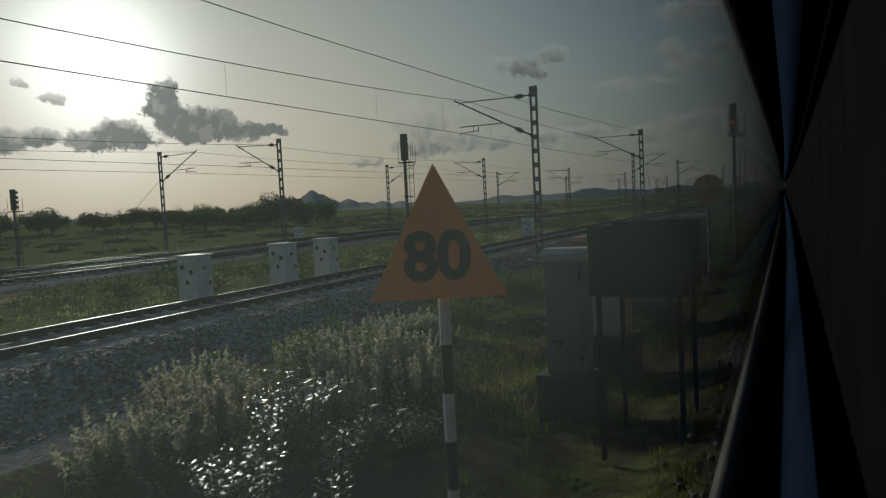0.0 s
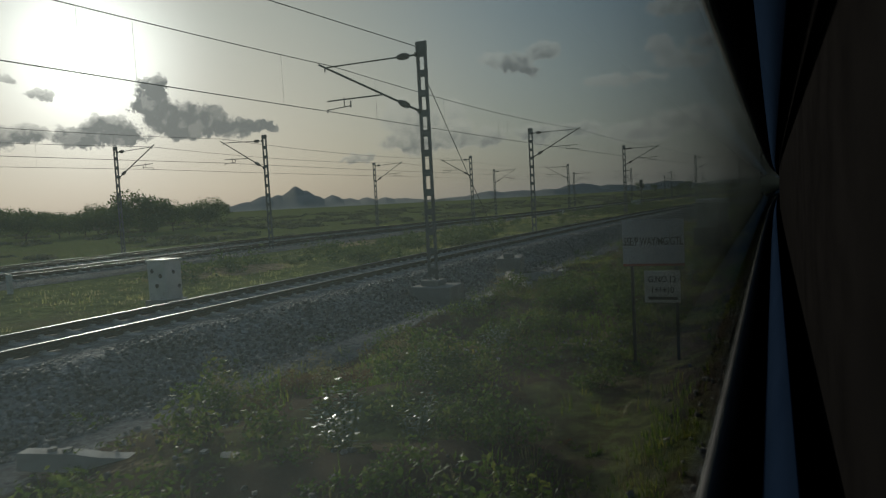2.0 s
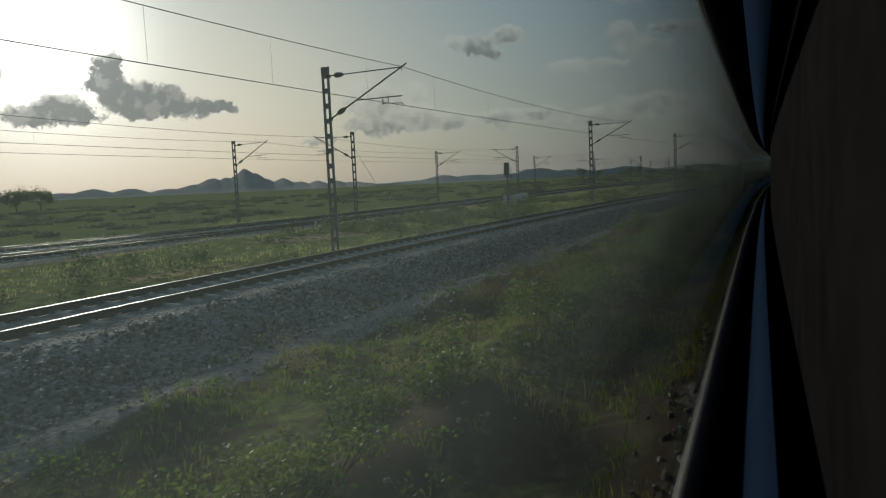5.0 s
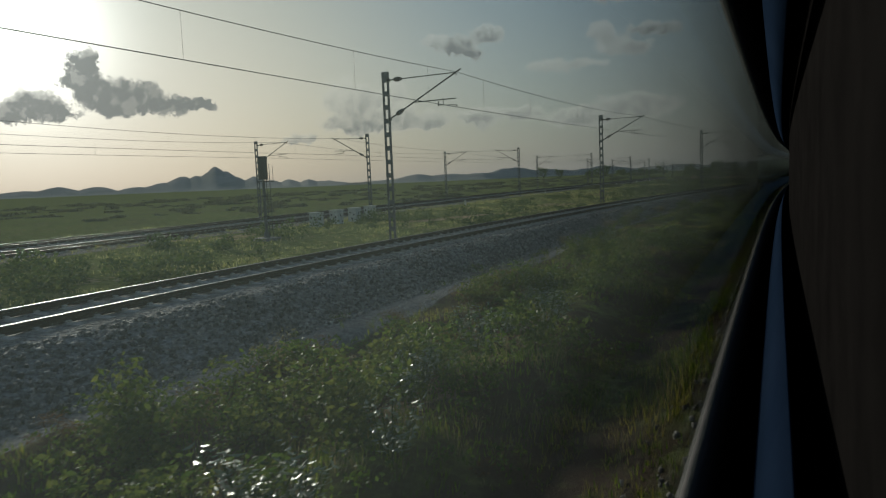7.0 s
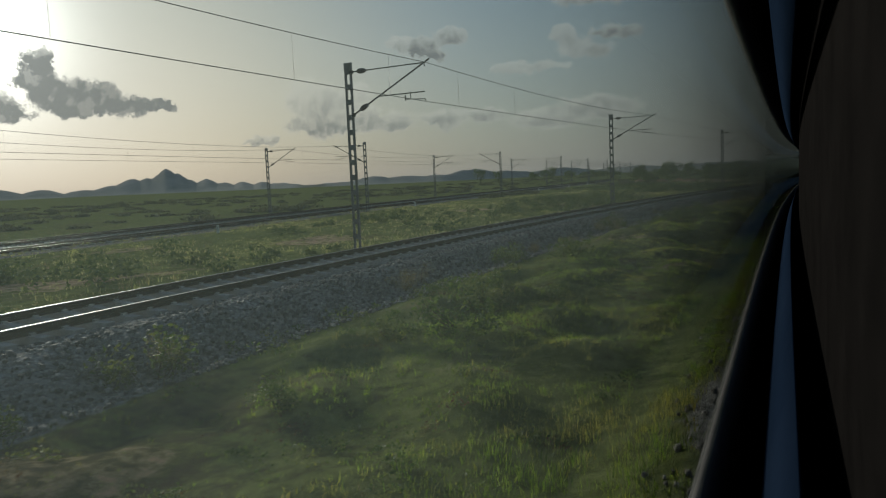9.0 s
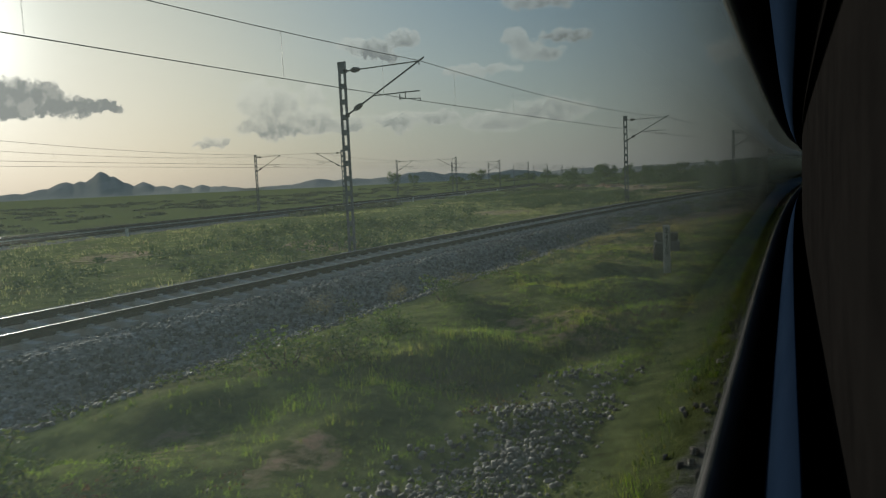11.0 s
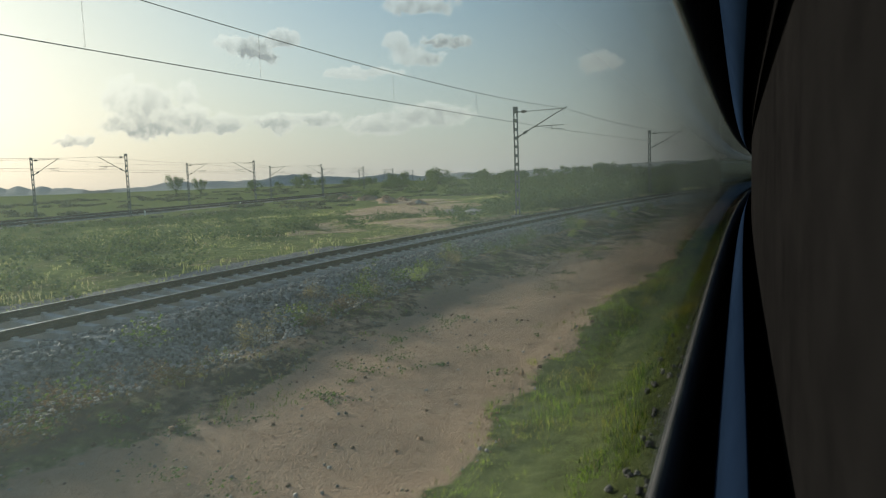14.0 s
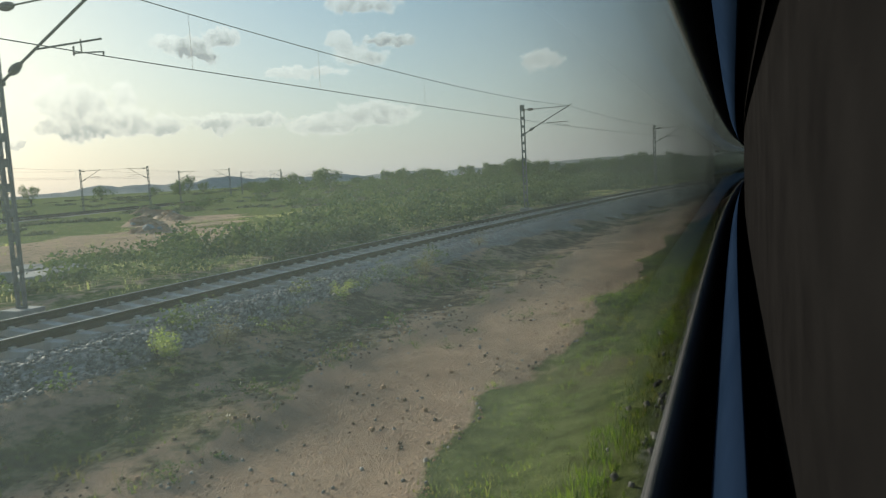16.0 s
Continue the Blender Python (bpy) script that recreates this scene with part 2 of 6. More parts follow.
RAIL, k = material("rail_steel", 0.5, 1.0)
k.link(k.mix(k.range(k.noise(k.world_place, 9.0, 4.0), 0.4, 0.7), (0.3, 0.285, 0.27), (0.2, 0.185, 0.17)), k.bsdf.inputs["Base Color"])
RAIL_SIDE = worn("rusty_rail_side", (0.07, 0.045, 0.032), (0.04, 0.03, 0.025), 0.85, 0.2, 3.0, 60)


def gravel(name, a, b, c, scale):
    m, k = material(name, 0.9)
    k.bsdf.inputs["Specular IOR Level"].default_value = 0.1
    cell = k.add("ShaderNodeTexVoronoi")
    k.link(k.world_place, cell.inputs["Vector"])
    cell.inputs["Scale"].default_value = scale
    tone = k.add("ShaderNodeSeparateColor")
    k.link(cell.outputs["Color"], tone.inputs[0])
    col = k.mix(tone.outputs[0], a, b)
    col = k.mix(k.range(k.noise(k.world_place, 0.7, 4.0, 0.6), 0.42, 0.7), col, c)
    col = k.mix(1.0, col, k.ramp(cell.outputs["Distance"], (0.0, 1.0), (0.6, 0.85), (0.95, 0.35)), "MULTIPLY")
    k.link(col, k.bsdf.inputs["Base Color"])
    bump(k, k.math("SUBTRACT", 1.0, cell.outputs["Distance"]), 1.0, 0.05)
    return m


BALLAST = gravel("ballast", (0.2, 0.192, 0.18), (0.48, 0.462, 0.435), (0.29, 0.25, 0.205), 13.0)
OLD_BALLAST = gravel("old_ballast", (0.21, 0.19, 0.165), (0.33, 0.305, 0.27), (0.23, 0.19, 0.15), 12.0)
STONE, k = material("crushed_stone", 0.85)
k.bsdf.inputs["Specular IOR Level"].default_value = 0.15
pick = k.add("ShaderNodeNewGeometry").outputs["Random Per Island"]
k.link(k.mix(0.5, k.ramp(pick, (0.0, (0.11, 0.104, 0.096)), (0.55, (0.265, 0.247, 0.224)), (1.0, (0.47, 0.44, 0.4))),
             k.ramp(k.noise(k.world_place, 60.0), (0.3, 0.5), (0.7, 1.0)), "MULTIPLY"), k.bsdf.inputs["Base Color"])

# ground: the attribute "cover" tells sandy earth (red), gravel (green) and turf (blue) apart
GROUND, k = material("ground", 0.95)
k.bsdf.inputs["Specular IOR Level"].default_value = 0.0
att = k.add("ShaderNodeAttribute")
att.attribute_name = "cover"
part_of = k.add("ShaderNodeSeparateColor")
k.link(att.outputs["Color"], part_of.inputs[0])
big = k.noise(k.world_place, 0.35, 5.0, 0.6)
mid = k.noise(k.world_place, 2.6, 6.0, 0.65)
tiny = k.noise(k.world_place, 28.0, 5.0, 0.7)
soil = k.mix(mid, (0.08, 0.061, 0.046), (0.16, 0.124, 0.092))
turf = k.mix(k.range(mid, 0.35, 0.65), (0.11, 0.13, 0.05), (0.22, 0.245, 0.095))
turf = k.mix(k.range(big, 0.55, 0.8), turf, (0.2, 0.175, 0.1))
sand = k.mix(k.range(mid, 0.3, 0.7), (0.62, 0.45, 0.32), (0.5, 0.35, 0.245))
sand = k.mix(k.range(big, 0.45, 0.7), sand, (0.42, 0.31, 0.22))
# trampled crust: darker crumbs and hollows
sand = k.mix(k.math("MULTIPLY", k.range(k.noise(k.world_place, 8.0, 7.0, 0.7, 0.6), 0.5, 0.7), 0.42), sand, (0.28, 0.185, 0.125))
cell = k.add("ShaderNodeTexVoronoi")
k.link(k.world_place, cell.inputs["Vector"])
cell.inputs["Scale"].default_value = 16.0
tone = k.add("ShaderNodeSeparateColor")
k.link(cell.outputs["Color"], tone.inputs[0])
chips = k.mix(tone.outputs[0], (0.17, 0.165, 0.16), (0.33, 0.32, 0.31))
rag = k.math("MULTIPLY", k.math("SUBTRACT", mid, 0.5), 0.9)
col = k.mix(k.range(k.math("ADD", part_of.outputs[2], rag), 0.35, 0.65), soil, turf)
col = k.mix(k.range(k.math("ADD", part_of.outputs[1], rag), 0.4, 0.6), col, chips)
col = k.mix(k.range(k.math("ADD", part_of.outputs[0], rag), 0.4, 0.6), col, sand)
col = k.mix(0.6, col, k.ramp(tiny, (0.3, 0.55), (0.65, 1.05)), "MULTIPLY")
k.link(col, k.bsdf.inputs["Base Color"])
bump(k, k.math("MULTIPLY", k.math("ADD", tiny, mid), k.math("ADD", part_of.outputs[0], 0.3)), 0.9, 0.11)


def leafy(name, low, high, dry, through_light=0.35, tint=(1.25, 1.25, 0.65), rough=0.6):
    """Leaves and blades: uneven greens, some light passing through."""
    m, k = material(name, rough)
    pick = k.add("ShaderNodeNewGeometry").outputs["Random Per Island"]
    patch = k.noise(k.world_place, 0.5, 3.0, 0.6)
    col = k.mix(pick, low, high)
    col = k.mix(k.range(k.math("ADD", patch, k.math("MULTIPLY", pick, 0.25)), 0.6, 0.8), col, dry)
    k.link(col, k.bsdf.inputs["Base Color"])
    k.bsdf.inputs["Specular IOR Level"].default_value = 0.15
    trans = k.add("ShaderNodeBsdfTranslucent")
    k.link(k.mix(1.0, col, tint, "MULTIPLY"), trans.inputs[0])
    both = k.add("ShaderNodeMixShader")
    both.inputs[0].default_value = through_light
    k.link(k.bsdf.outputs[0], both.inputs[1])
    k.link(trans.outputs[0], both.inputs[2])
    for node in k.tree.nodes:
        if node.type == "OUTPUT_MATERIAL":
            k.link(both.outputs[0], node.inputs[0])
    return m


GRASS = leafy("verge_grass", (0.06, 0.11, 0.02), (0.175, 0.24, 0.05), (0.24, 0.21, 0.09), 0.48)
STRAW = leafy("dry_grass", (0.19, 0.17, 0.095), (0.3, 0.265, 0.15), (0.25, 0.2, 0.12), 0.35, (1.1, 1.08, 0.8))
PALE_STRAW = leafy("pale_straw", (0.34, 0.3, 0.13), (0.52, 0.47, 0.22), (0.5, 0.4, 0.22), 0.4, (1.1, 1.05, 0.75))
LEAF = leafy("shrub_leaf", (0.042, 0.075, 0.025), (0.105, 0.155, 0.052), (0.13, 0.145, 0.06), 0.42)
PALE_LEAF = leafy("pale_shrub", (0.34, 0.35, 0.26), (0.56, 0.56, 0.44), (0.42, 0.38, 0.3), 0.5, (1.0, 0.98, 0.9))
PALE_GREEN = leafy("pale_green_leaf", (0.2, 0.26, 0.08), (0.36, 0.42, 0.16), (0.36, 0.36, 0.16), 0.5, (1.1, 1.12, 0.75))
WITHERED = leafy("withered_leaf", (0.1, 0.062, 0.038), (0.2, 0.13, 0.075), (0.16, 0.13, 0.06), 0.3, (1.1, 0.95, 0.7))
LUSH = leafy("lush_grass", (0.15, 0.26, 0.04), (0.3, 0.41, 0.08), (0.4, 0.37, 0.14), 0.5)
# greyed and lifted, so that distance haze sits in the leaf colour
FAR_LEAF = leafy("tree_leaf", (0.1, 0.11, 0.068), (0.155, 0.165, 0.105), (0.17, 0.16, 0.11), 0.22, (1.1, 1.1, 0.85), 0.9)
THICKET = leafy("thicket_leaf", (0.06, 0.09, 0.035), (0.13, 0.17, 0.07), (0.14, 0.16, 0.07), 0.25, (1.1, 1.15, 0.75), 0.8)
FIELD = leafy("field_grass", (0.28, 0.3, 0.12), (0.48, 0.47, 0.2), (0.5, 0.43, 0.24), 0.42, (1.1, 1.12, 0.8))
BARK = worn("bark", (0.09, 0.07, 0.05), (0.06, 0.045, 0.035), 0.95, 0.0, 6.0, 40, relief=0.6)
# paler than scrub: the air's haze over the hills is in this colour
HILL, k = material("hill_scrub", 1.0)
k.link(k.mix(k.range(k.noise(k.world_place, 0.012, 6.0, 0.7), 0.35, 0.65), (0.26, 0.265, 0.245), (0.38, 0.37, 0.34)), k.bsdf.inputs["Base Color"])
k.bsdf.inputs["Specular IOR Level"].default_value = 0.0

# old toughened glass: greenish, mirror-like at a flat angle; the outer pane is filmed with dust that scatters daylight
def window_glass(name, film):
    m = bpy.data.materials.new(name)
    m.use_nodes = True
    k = Nodes(m.node_tree)
    clear = k.add("ShaderNodeBsdfTransparent")
    clear.inputs[0].default_value = (0.905, 0.947, 0.93, 1)
    shine = k.add("ShaderNodeBsdfGlossy")
    shine.inputs["Roughness"].default_value = 0.02
    shine.inputs["Color"].default_value = (0.32, 0.36, 0.35, 1)
    fresnel = k.add("ShaderNodeFresnel")
    fresnel.inputs["IOR"].default_value = 1.2
    pane = k.add("ShaderNodeMixShader")
    k.link(fresnel.outputs[0], pane.inputs[0])
    k.link(clear.outputs[0], pane.inputs[1])
    k.link(shine.outputs[0], pane.inputs[2])
    dust = k.add("ShaderNodeBsdfTranslucent")
    dust.inputs[0].default_value = (0.58, 0.74, 0.7, 1)
    filmed = k.add("ShaderNodeMixShader")
    # wiped dust: streaks run along the pane, with cloudier patches
    stretch = k.add("ShaderNodeVectorMath", operation="MULTIPLY")
    k.link(k.add("ShaderNodeNewGeometry").outputs["Position"], stretch.inputs[0])
    stretch.inputs[1].default_value = (1.3, 1.3, 5.0)
    patchy = k.math("MULTIPLY", film, k.range(k.noise(stretch.outputs[0], 1.0, 6.0, 0.6), 0.3, 0.7, 0.6, 1.4))
    # the film thins towards the foot of the pane
    height = k.add("ShaderNodeSeparateXYZ")
    k.link(k.add("ShaderNodeNewGeometry").outputs["Position"], height.inputs[0])
    k.link(k.math("MULTIPLY", patchy, k.range(height.outputs[2], 1.86, 2.2, 0.03, 1.15)), filmed.inputs[0])
    k.link(pane.outputs[0], filmed.inputs[1])
    k.link(dust.outputs[0], filmed.inputs[2])
    k.link(filmed.outputs[0], k.add("ShaderNodeOutputMaterial").inputs[0])
    return m


GLASS = window_glass("dusty_window_glass", 0.042)
INNER_GLASS = window_glass("inner_window_glass", 0.006)

# ---- building helpers ----
def mesh_of(name, verts, faces, mats, slots=None, smooth=False):
    """A mesh from vertex and face lists or arrays; slots gives the material of each face."""
    me = bpy.data.meshes.new(name)
    if isinstance(faces, np.ndarray):
        verts = np.asarray(verts, dtype=np.float32)
        count, corners = faces.shape
        me.vertices.add(len(verts))
        me.vertices.foreach_set("co", verts.ravel())
        me.loops.add(count * corners)
        me.loops.foreach_set("vertex_index", faces.astype(np.int32).ravel())
        me.polygons.add(count)
        me.polygons.foreach_set("loop_start", np.arange(0, count * corners, corners, dtype=np.int32))
        me.polygons.foreach_set("loop_total", np.full(count, corners, dtype=np.int32))
        me.update(calc_edges=True)
    else:
        me.from_pydata([tuple(v) for v in verts], [], faces)
    for m in mats:
        me.materials.append(m)
    if slots is not None:
        me.polygons.foreach_set("material_index", np.asarray(slots, dtype=np.int32))
    if smooth:
        me.polygons.foreach_set("use_smooth", np.ones(len(me.polygons), dtype=bool))
    me.update()
    return me


def part(name, data, parent, label=""):
    """Links one mesh under a thing or a part; a bmesh comes with its material as a pair."""
    if isinstance(data, tuple):
        bm, m = data
        me = bpy.data.meshes.new(name)
        bm.to_mesh(me)
        bm.free()
        me.materials.append(m)
        data = me
    ob = new(name, data)
    ob.parent = parent
    if label:
        ob["label"] = label
    return ob


def thing(name, m, label, category, group="", kind=""):
    ob = new(name)
    ob.empty_display_size = 0.2
    ob.matrix_world = m
    return tagged(ob, label, category, group, kind)


def box(bm, x0, x1, y0, y1, z0, z1, bevel=0.0):
    made = bmesh.ops.create_cube(bm, size=1.0)["verts"]
    for v in made:
        v.co = Vector(((x0 + x1) / 2 + v.co.x * (x1 - x0), (y0 + y1) / 2 + v.co.y * (y1 - y0), (z0 + z1) / 2 + v.co.z * (z1 - z0)))
    if bevel:
        edges = {e for v in made for e in v.link_edges}
        bmesh.ops.bevel(bm, geom=list(edges), offset=bevel, segments=2, affect="EDGES", profile=0.5)
    return bm


def rod(bm, a, b, r0, r1=None, sides=8):
    a, b = Vector(a), Vector(b)
    made = bmesh.ops.create_cone(bm, cap_ends=True, segments=sides, radius1=r0, radius2=r0 if r1 is None else r1, depth=(b - a).length)["verts"]
    m = Matrix.Translation((a + b) / 2) @ (b - a).to_track_quat("Z", "Y").to_matrix().to_4x4()
    bmesh.ops.transform(bm, matrix=m, verts=made)
    return bm


def B():
    return bmesh.new()


def wire(name, points, radius, m, sides=5):
    """A thin round cord through points, as one mesh."""
    pts = np.asarray(points, dtype=float)
    way = np.gradient(pts, axis=0)
    way /= np.linalg.norm(way, axis=1)[:, None]
    side = np.cross(way, (0, 0, 1) if abs(way[0, 2]) < 0.99 else (1, 0, 0))
    side /= np.maximum(np.linalg.norm(side, axis=1), 1e-6)[:, None]
    up = np.cross(side, way)
    ang = np.arange(sides) * 2 * math.pi / sides
    ring = pts[:, None, :] + radius * (np.cos(ang)[None, :, None] * side[:, None, :] + np.sin(ang)[None, :, None] * up[:, None, :])
    i, j = np.meshgrid(np.arange(len(pts) - 1), np.arange(sides), indexing="ij")
    j2 = (j + 1) % sides
    quads = np.stack([i * sides + j, i * sides + j2, (i + 1) * sides + j2, (i + 1) * sides + j], -1).reshape(-1, 4)
    return mesh_of(name, ring.reshape(-1, 3), quads, [m], smooth=True)


# ---- the plan: stations along the camera's line, and lateral distance to its left ----
LENGTH = 275.3


def bearing(s):
    s = np.asarray(s, dtype=float)
    u = np.clip(s, 0, LENGTH) / LENGTH
    deg = 10.221 * u - 54.823 * u ** 2 + 23.679 * u ** 3
    deg = deg + np.minimum(s, 0) * 10.221 / LENGTH * (s > -200) + np.clip(s - LENGTH, 0, 250) * -0.1031
    return np.radians(deg)


STEP = 0.5
STATION = np.arange(-400, 1600, STEP)
_h = bearing(STATION)
_d = np.stack([np.cos(_h), np.sin(_h)], 1) * STEP
LINE = np.concatenate([[[0, 0]], np.cumsum((_d[1:] + _d[:-1]) / 2, 0)])
LINE -= LINE[np.argmin(abs(STATION))]


def spot(s, lat=0.0):
    """World x, y of stations s at the distance lat to the left of the line."""
    s, lat = np.asarray(s, dtype=float), np.asarray(lat, dtype=float)
    h = bearing(s)
    return np.stack([np.interp(s, STATION, LINE[:, 0]) - np.sin(h) * lat, np.interp(s, STATION, LINE[:, 1]) + np.cos(h) * lat], -1)


def beside(s, lat, z, turn=0.0):
    """A pose at a station: x along the line, y away from it."""
    x, y = spot(s, lat)
    return pose(x, y, z, 0, 0, math.degrees(float(bearing(s))) + turn)


def track_lat(s):
    u = np.clip((np.asarray(s, dtype=float) - 150) / 150, -1.15, 1.5)
    return 12.781 - 0.274 * u - 0.85 * u ** 2 - 0.935 * u ** 3 + 0.57 * u ** 4


def smooth(a, b, x):
    u = np.clip((np.asarray(x, dtype=float) - a) / (b - a), 0, 1)
    return u * u * (3 - 2 * u)


def far_y(x):
    """The older double line: y of its middle."""
    return np.interp(x, (-400, 60, 110, 180, 230, 275, 320, 395, 440, 900), (33.0, 33.1, 33.6, 31.6, 30.0, 27.0, 24.4, 20.6, 19.5, 5.0))


def far_z(x):
    return np.interp(x, (80, 140), (0.0, -0.42))


def lumps(x, y, scale, seed=0.0):
    """Cheap smooth noise from sines, about -1 to 1."""
    x, y = x / scale + seed, y / scale - seed * 1.7
    return (np.sin(x * 1.7 + 1.3 * np.sin(y * 1.1)) + np.sin(y * 2.1 + 1.7 * np.sin(x * 0.9 + 2.0)) + np.sin((x + y) * 1.3 + seed) * 0.7) / 2.7


def sandy(x, y):
    """Bare worked sand beyond the near track, 0 to 1."""
    e = ((x - 312) / 40) ** 2 + ((y + 14.5 - 0.06 * (x - 312)) / 8.5) ** 2
    return 1 - smooth(0.35, 0.95, e + 0.45 * lumps(x, y, 7.0, 3.0) + 0.4 * lumps(x, y, 2.1, 6.0))


def toe_lat(s):
    return track_lat(s) - 4.7 + 2.1 * smooth(140, 190, s)


def path_edges(s):
    """The cart track: its near and far edge."""
    w = smooth(232, 250, s)
    return 6.9 - 3.95 * w - 0.35 * np.exp(-((s - 249) / 5) ** 2) + 0.15 * np.sin(s * 0.23) + 0.2 * np.sin(s * 0.91) + 0.12 * np.sin(s * 2.7), 7.4 - 0.75 * w + 1.0 * np.exp(-((s - 236) / 5) ** 2) + 1.0 * np.exp(-((s - 257) / 4) ** 2) - 0.85 * smooth(258, 270, s) + 0.2 * np.sin(s * 0.31 + 1) + 0.25 * np.sin(s * 0.93) + 0.15 * np.sin(s * 2.3)


def ground_z(s, lat, x, y):
    """Height of the ground sheet."""
    z = np.full(np.shape(s), -0.8)
    own = 0.5 * (1 - smooth(1.4, 2.6, np.abs(lat + 1.35) - 0.6))
    z = z + own
    rough = smooth(2.0, 3.2, lat) * (1 - smooth(7.6, 9.0, lat))
    rough = rough * (1 - smooth(-0.9, 0.3, lat - track_lat(s) + 4.3))
    rough = rough * (1 - 0.75 * smooth(212, 224, s) * smooth(2.8, 3.4, lat))
    z = z + rough * (0.17 * lumps(x, y, 0.9) + 0.17 * lumps(x, y, 2.9, 2.0))
    ridge = np.exp(-((lat - 3.6) / 0.9) ** 2) * smooth(84, 96, s) * (1 - smooth(140, 165, s))
    ditch = np.exp(-((lat - 6.2) / 1.3) ** 2) * smooth(84, 96, s) * (1 - smooth(125, 150, s))
    z = z + 0.3 * ridge - 0.18 * ditch
    bank = np.exp(-((lat - 6.3) / 2.6) ** 2) * smooth(150, 185, s) * (1 - smooth(212, 240, s))
    z = z + 0.32 * bank
    mound = np.exp(-((lat - 6.0) / 1.5) ** 2) * (1 - smooth(35, 60, s))
    z = z + 0.12 * mound
    z = z + 0.1 * smooth(150, 165, s) * (1 - smooth(208, 220, s)) * smooth(1.8, 2.8, lat) * (1 - smooth(7.0, 8.2, lat)) * (lumps(x, y, 0.75, 8.0) + 0.6 * lumps(x, y, 0.4, 3.0))
    z = z + 0.16 * smooth(214, 226, s) * smooth(7.0, 7.6, lat) * (1 - smooth(8.6, 9.4, lat)) * (0.8 + 0.5 * lumps(x, y, 1.1, 2.0))
    # made ground round two cabinets
    z = z + 0.55 * np.exp(-((s - 69.2) / 3.2) ** 4 - ((lat - 2.5) / 1.2) ** 4)
    z = z + 0.24 * smooth(7.4, 8.9, lat) * (1 - smooth(10.5, 11.5, lat)) * smooth(248, 264, s)
    near, far = path_edges(s)
    rut = smooth(near - 0.2, near + 0.5, lat) * (1 - smooth(far - 0.6, far + 0.3, lat)) * smooth(216, 230, s)
    z = z - 0.08 * rut
    field = smooth(15.0, 17.0, lat)
    z = z + field * (0.25 + 0.12 * lumps(x, y, 6.0, 4.0) + 0.06 * lumps(x, y, 2.0, 7.0))
    rise = smooth(60, 200, lat) * smooth(200, 330, s)
    z = z + rise * 0.5
    # a tree-grown rise inside the curve
    return z + 1.2 * smooth(22, 45, lat) * smooth(345, 420, s) * (1 - smooth(150, 260, lat))

# ---- ground ----
def stations(*pieces):
    return np.unique(np.concatenate([np.arange(a, b, d) for a, b, d in pieces]))


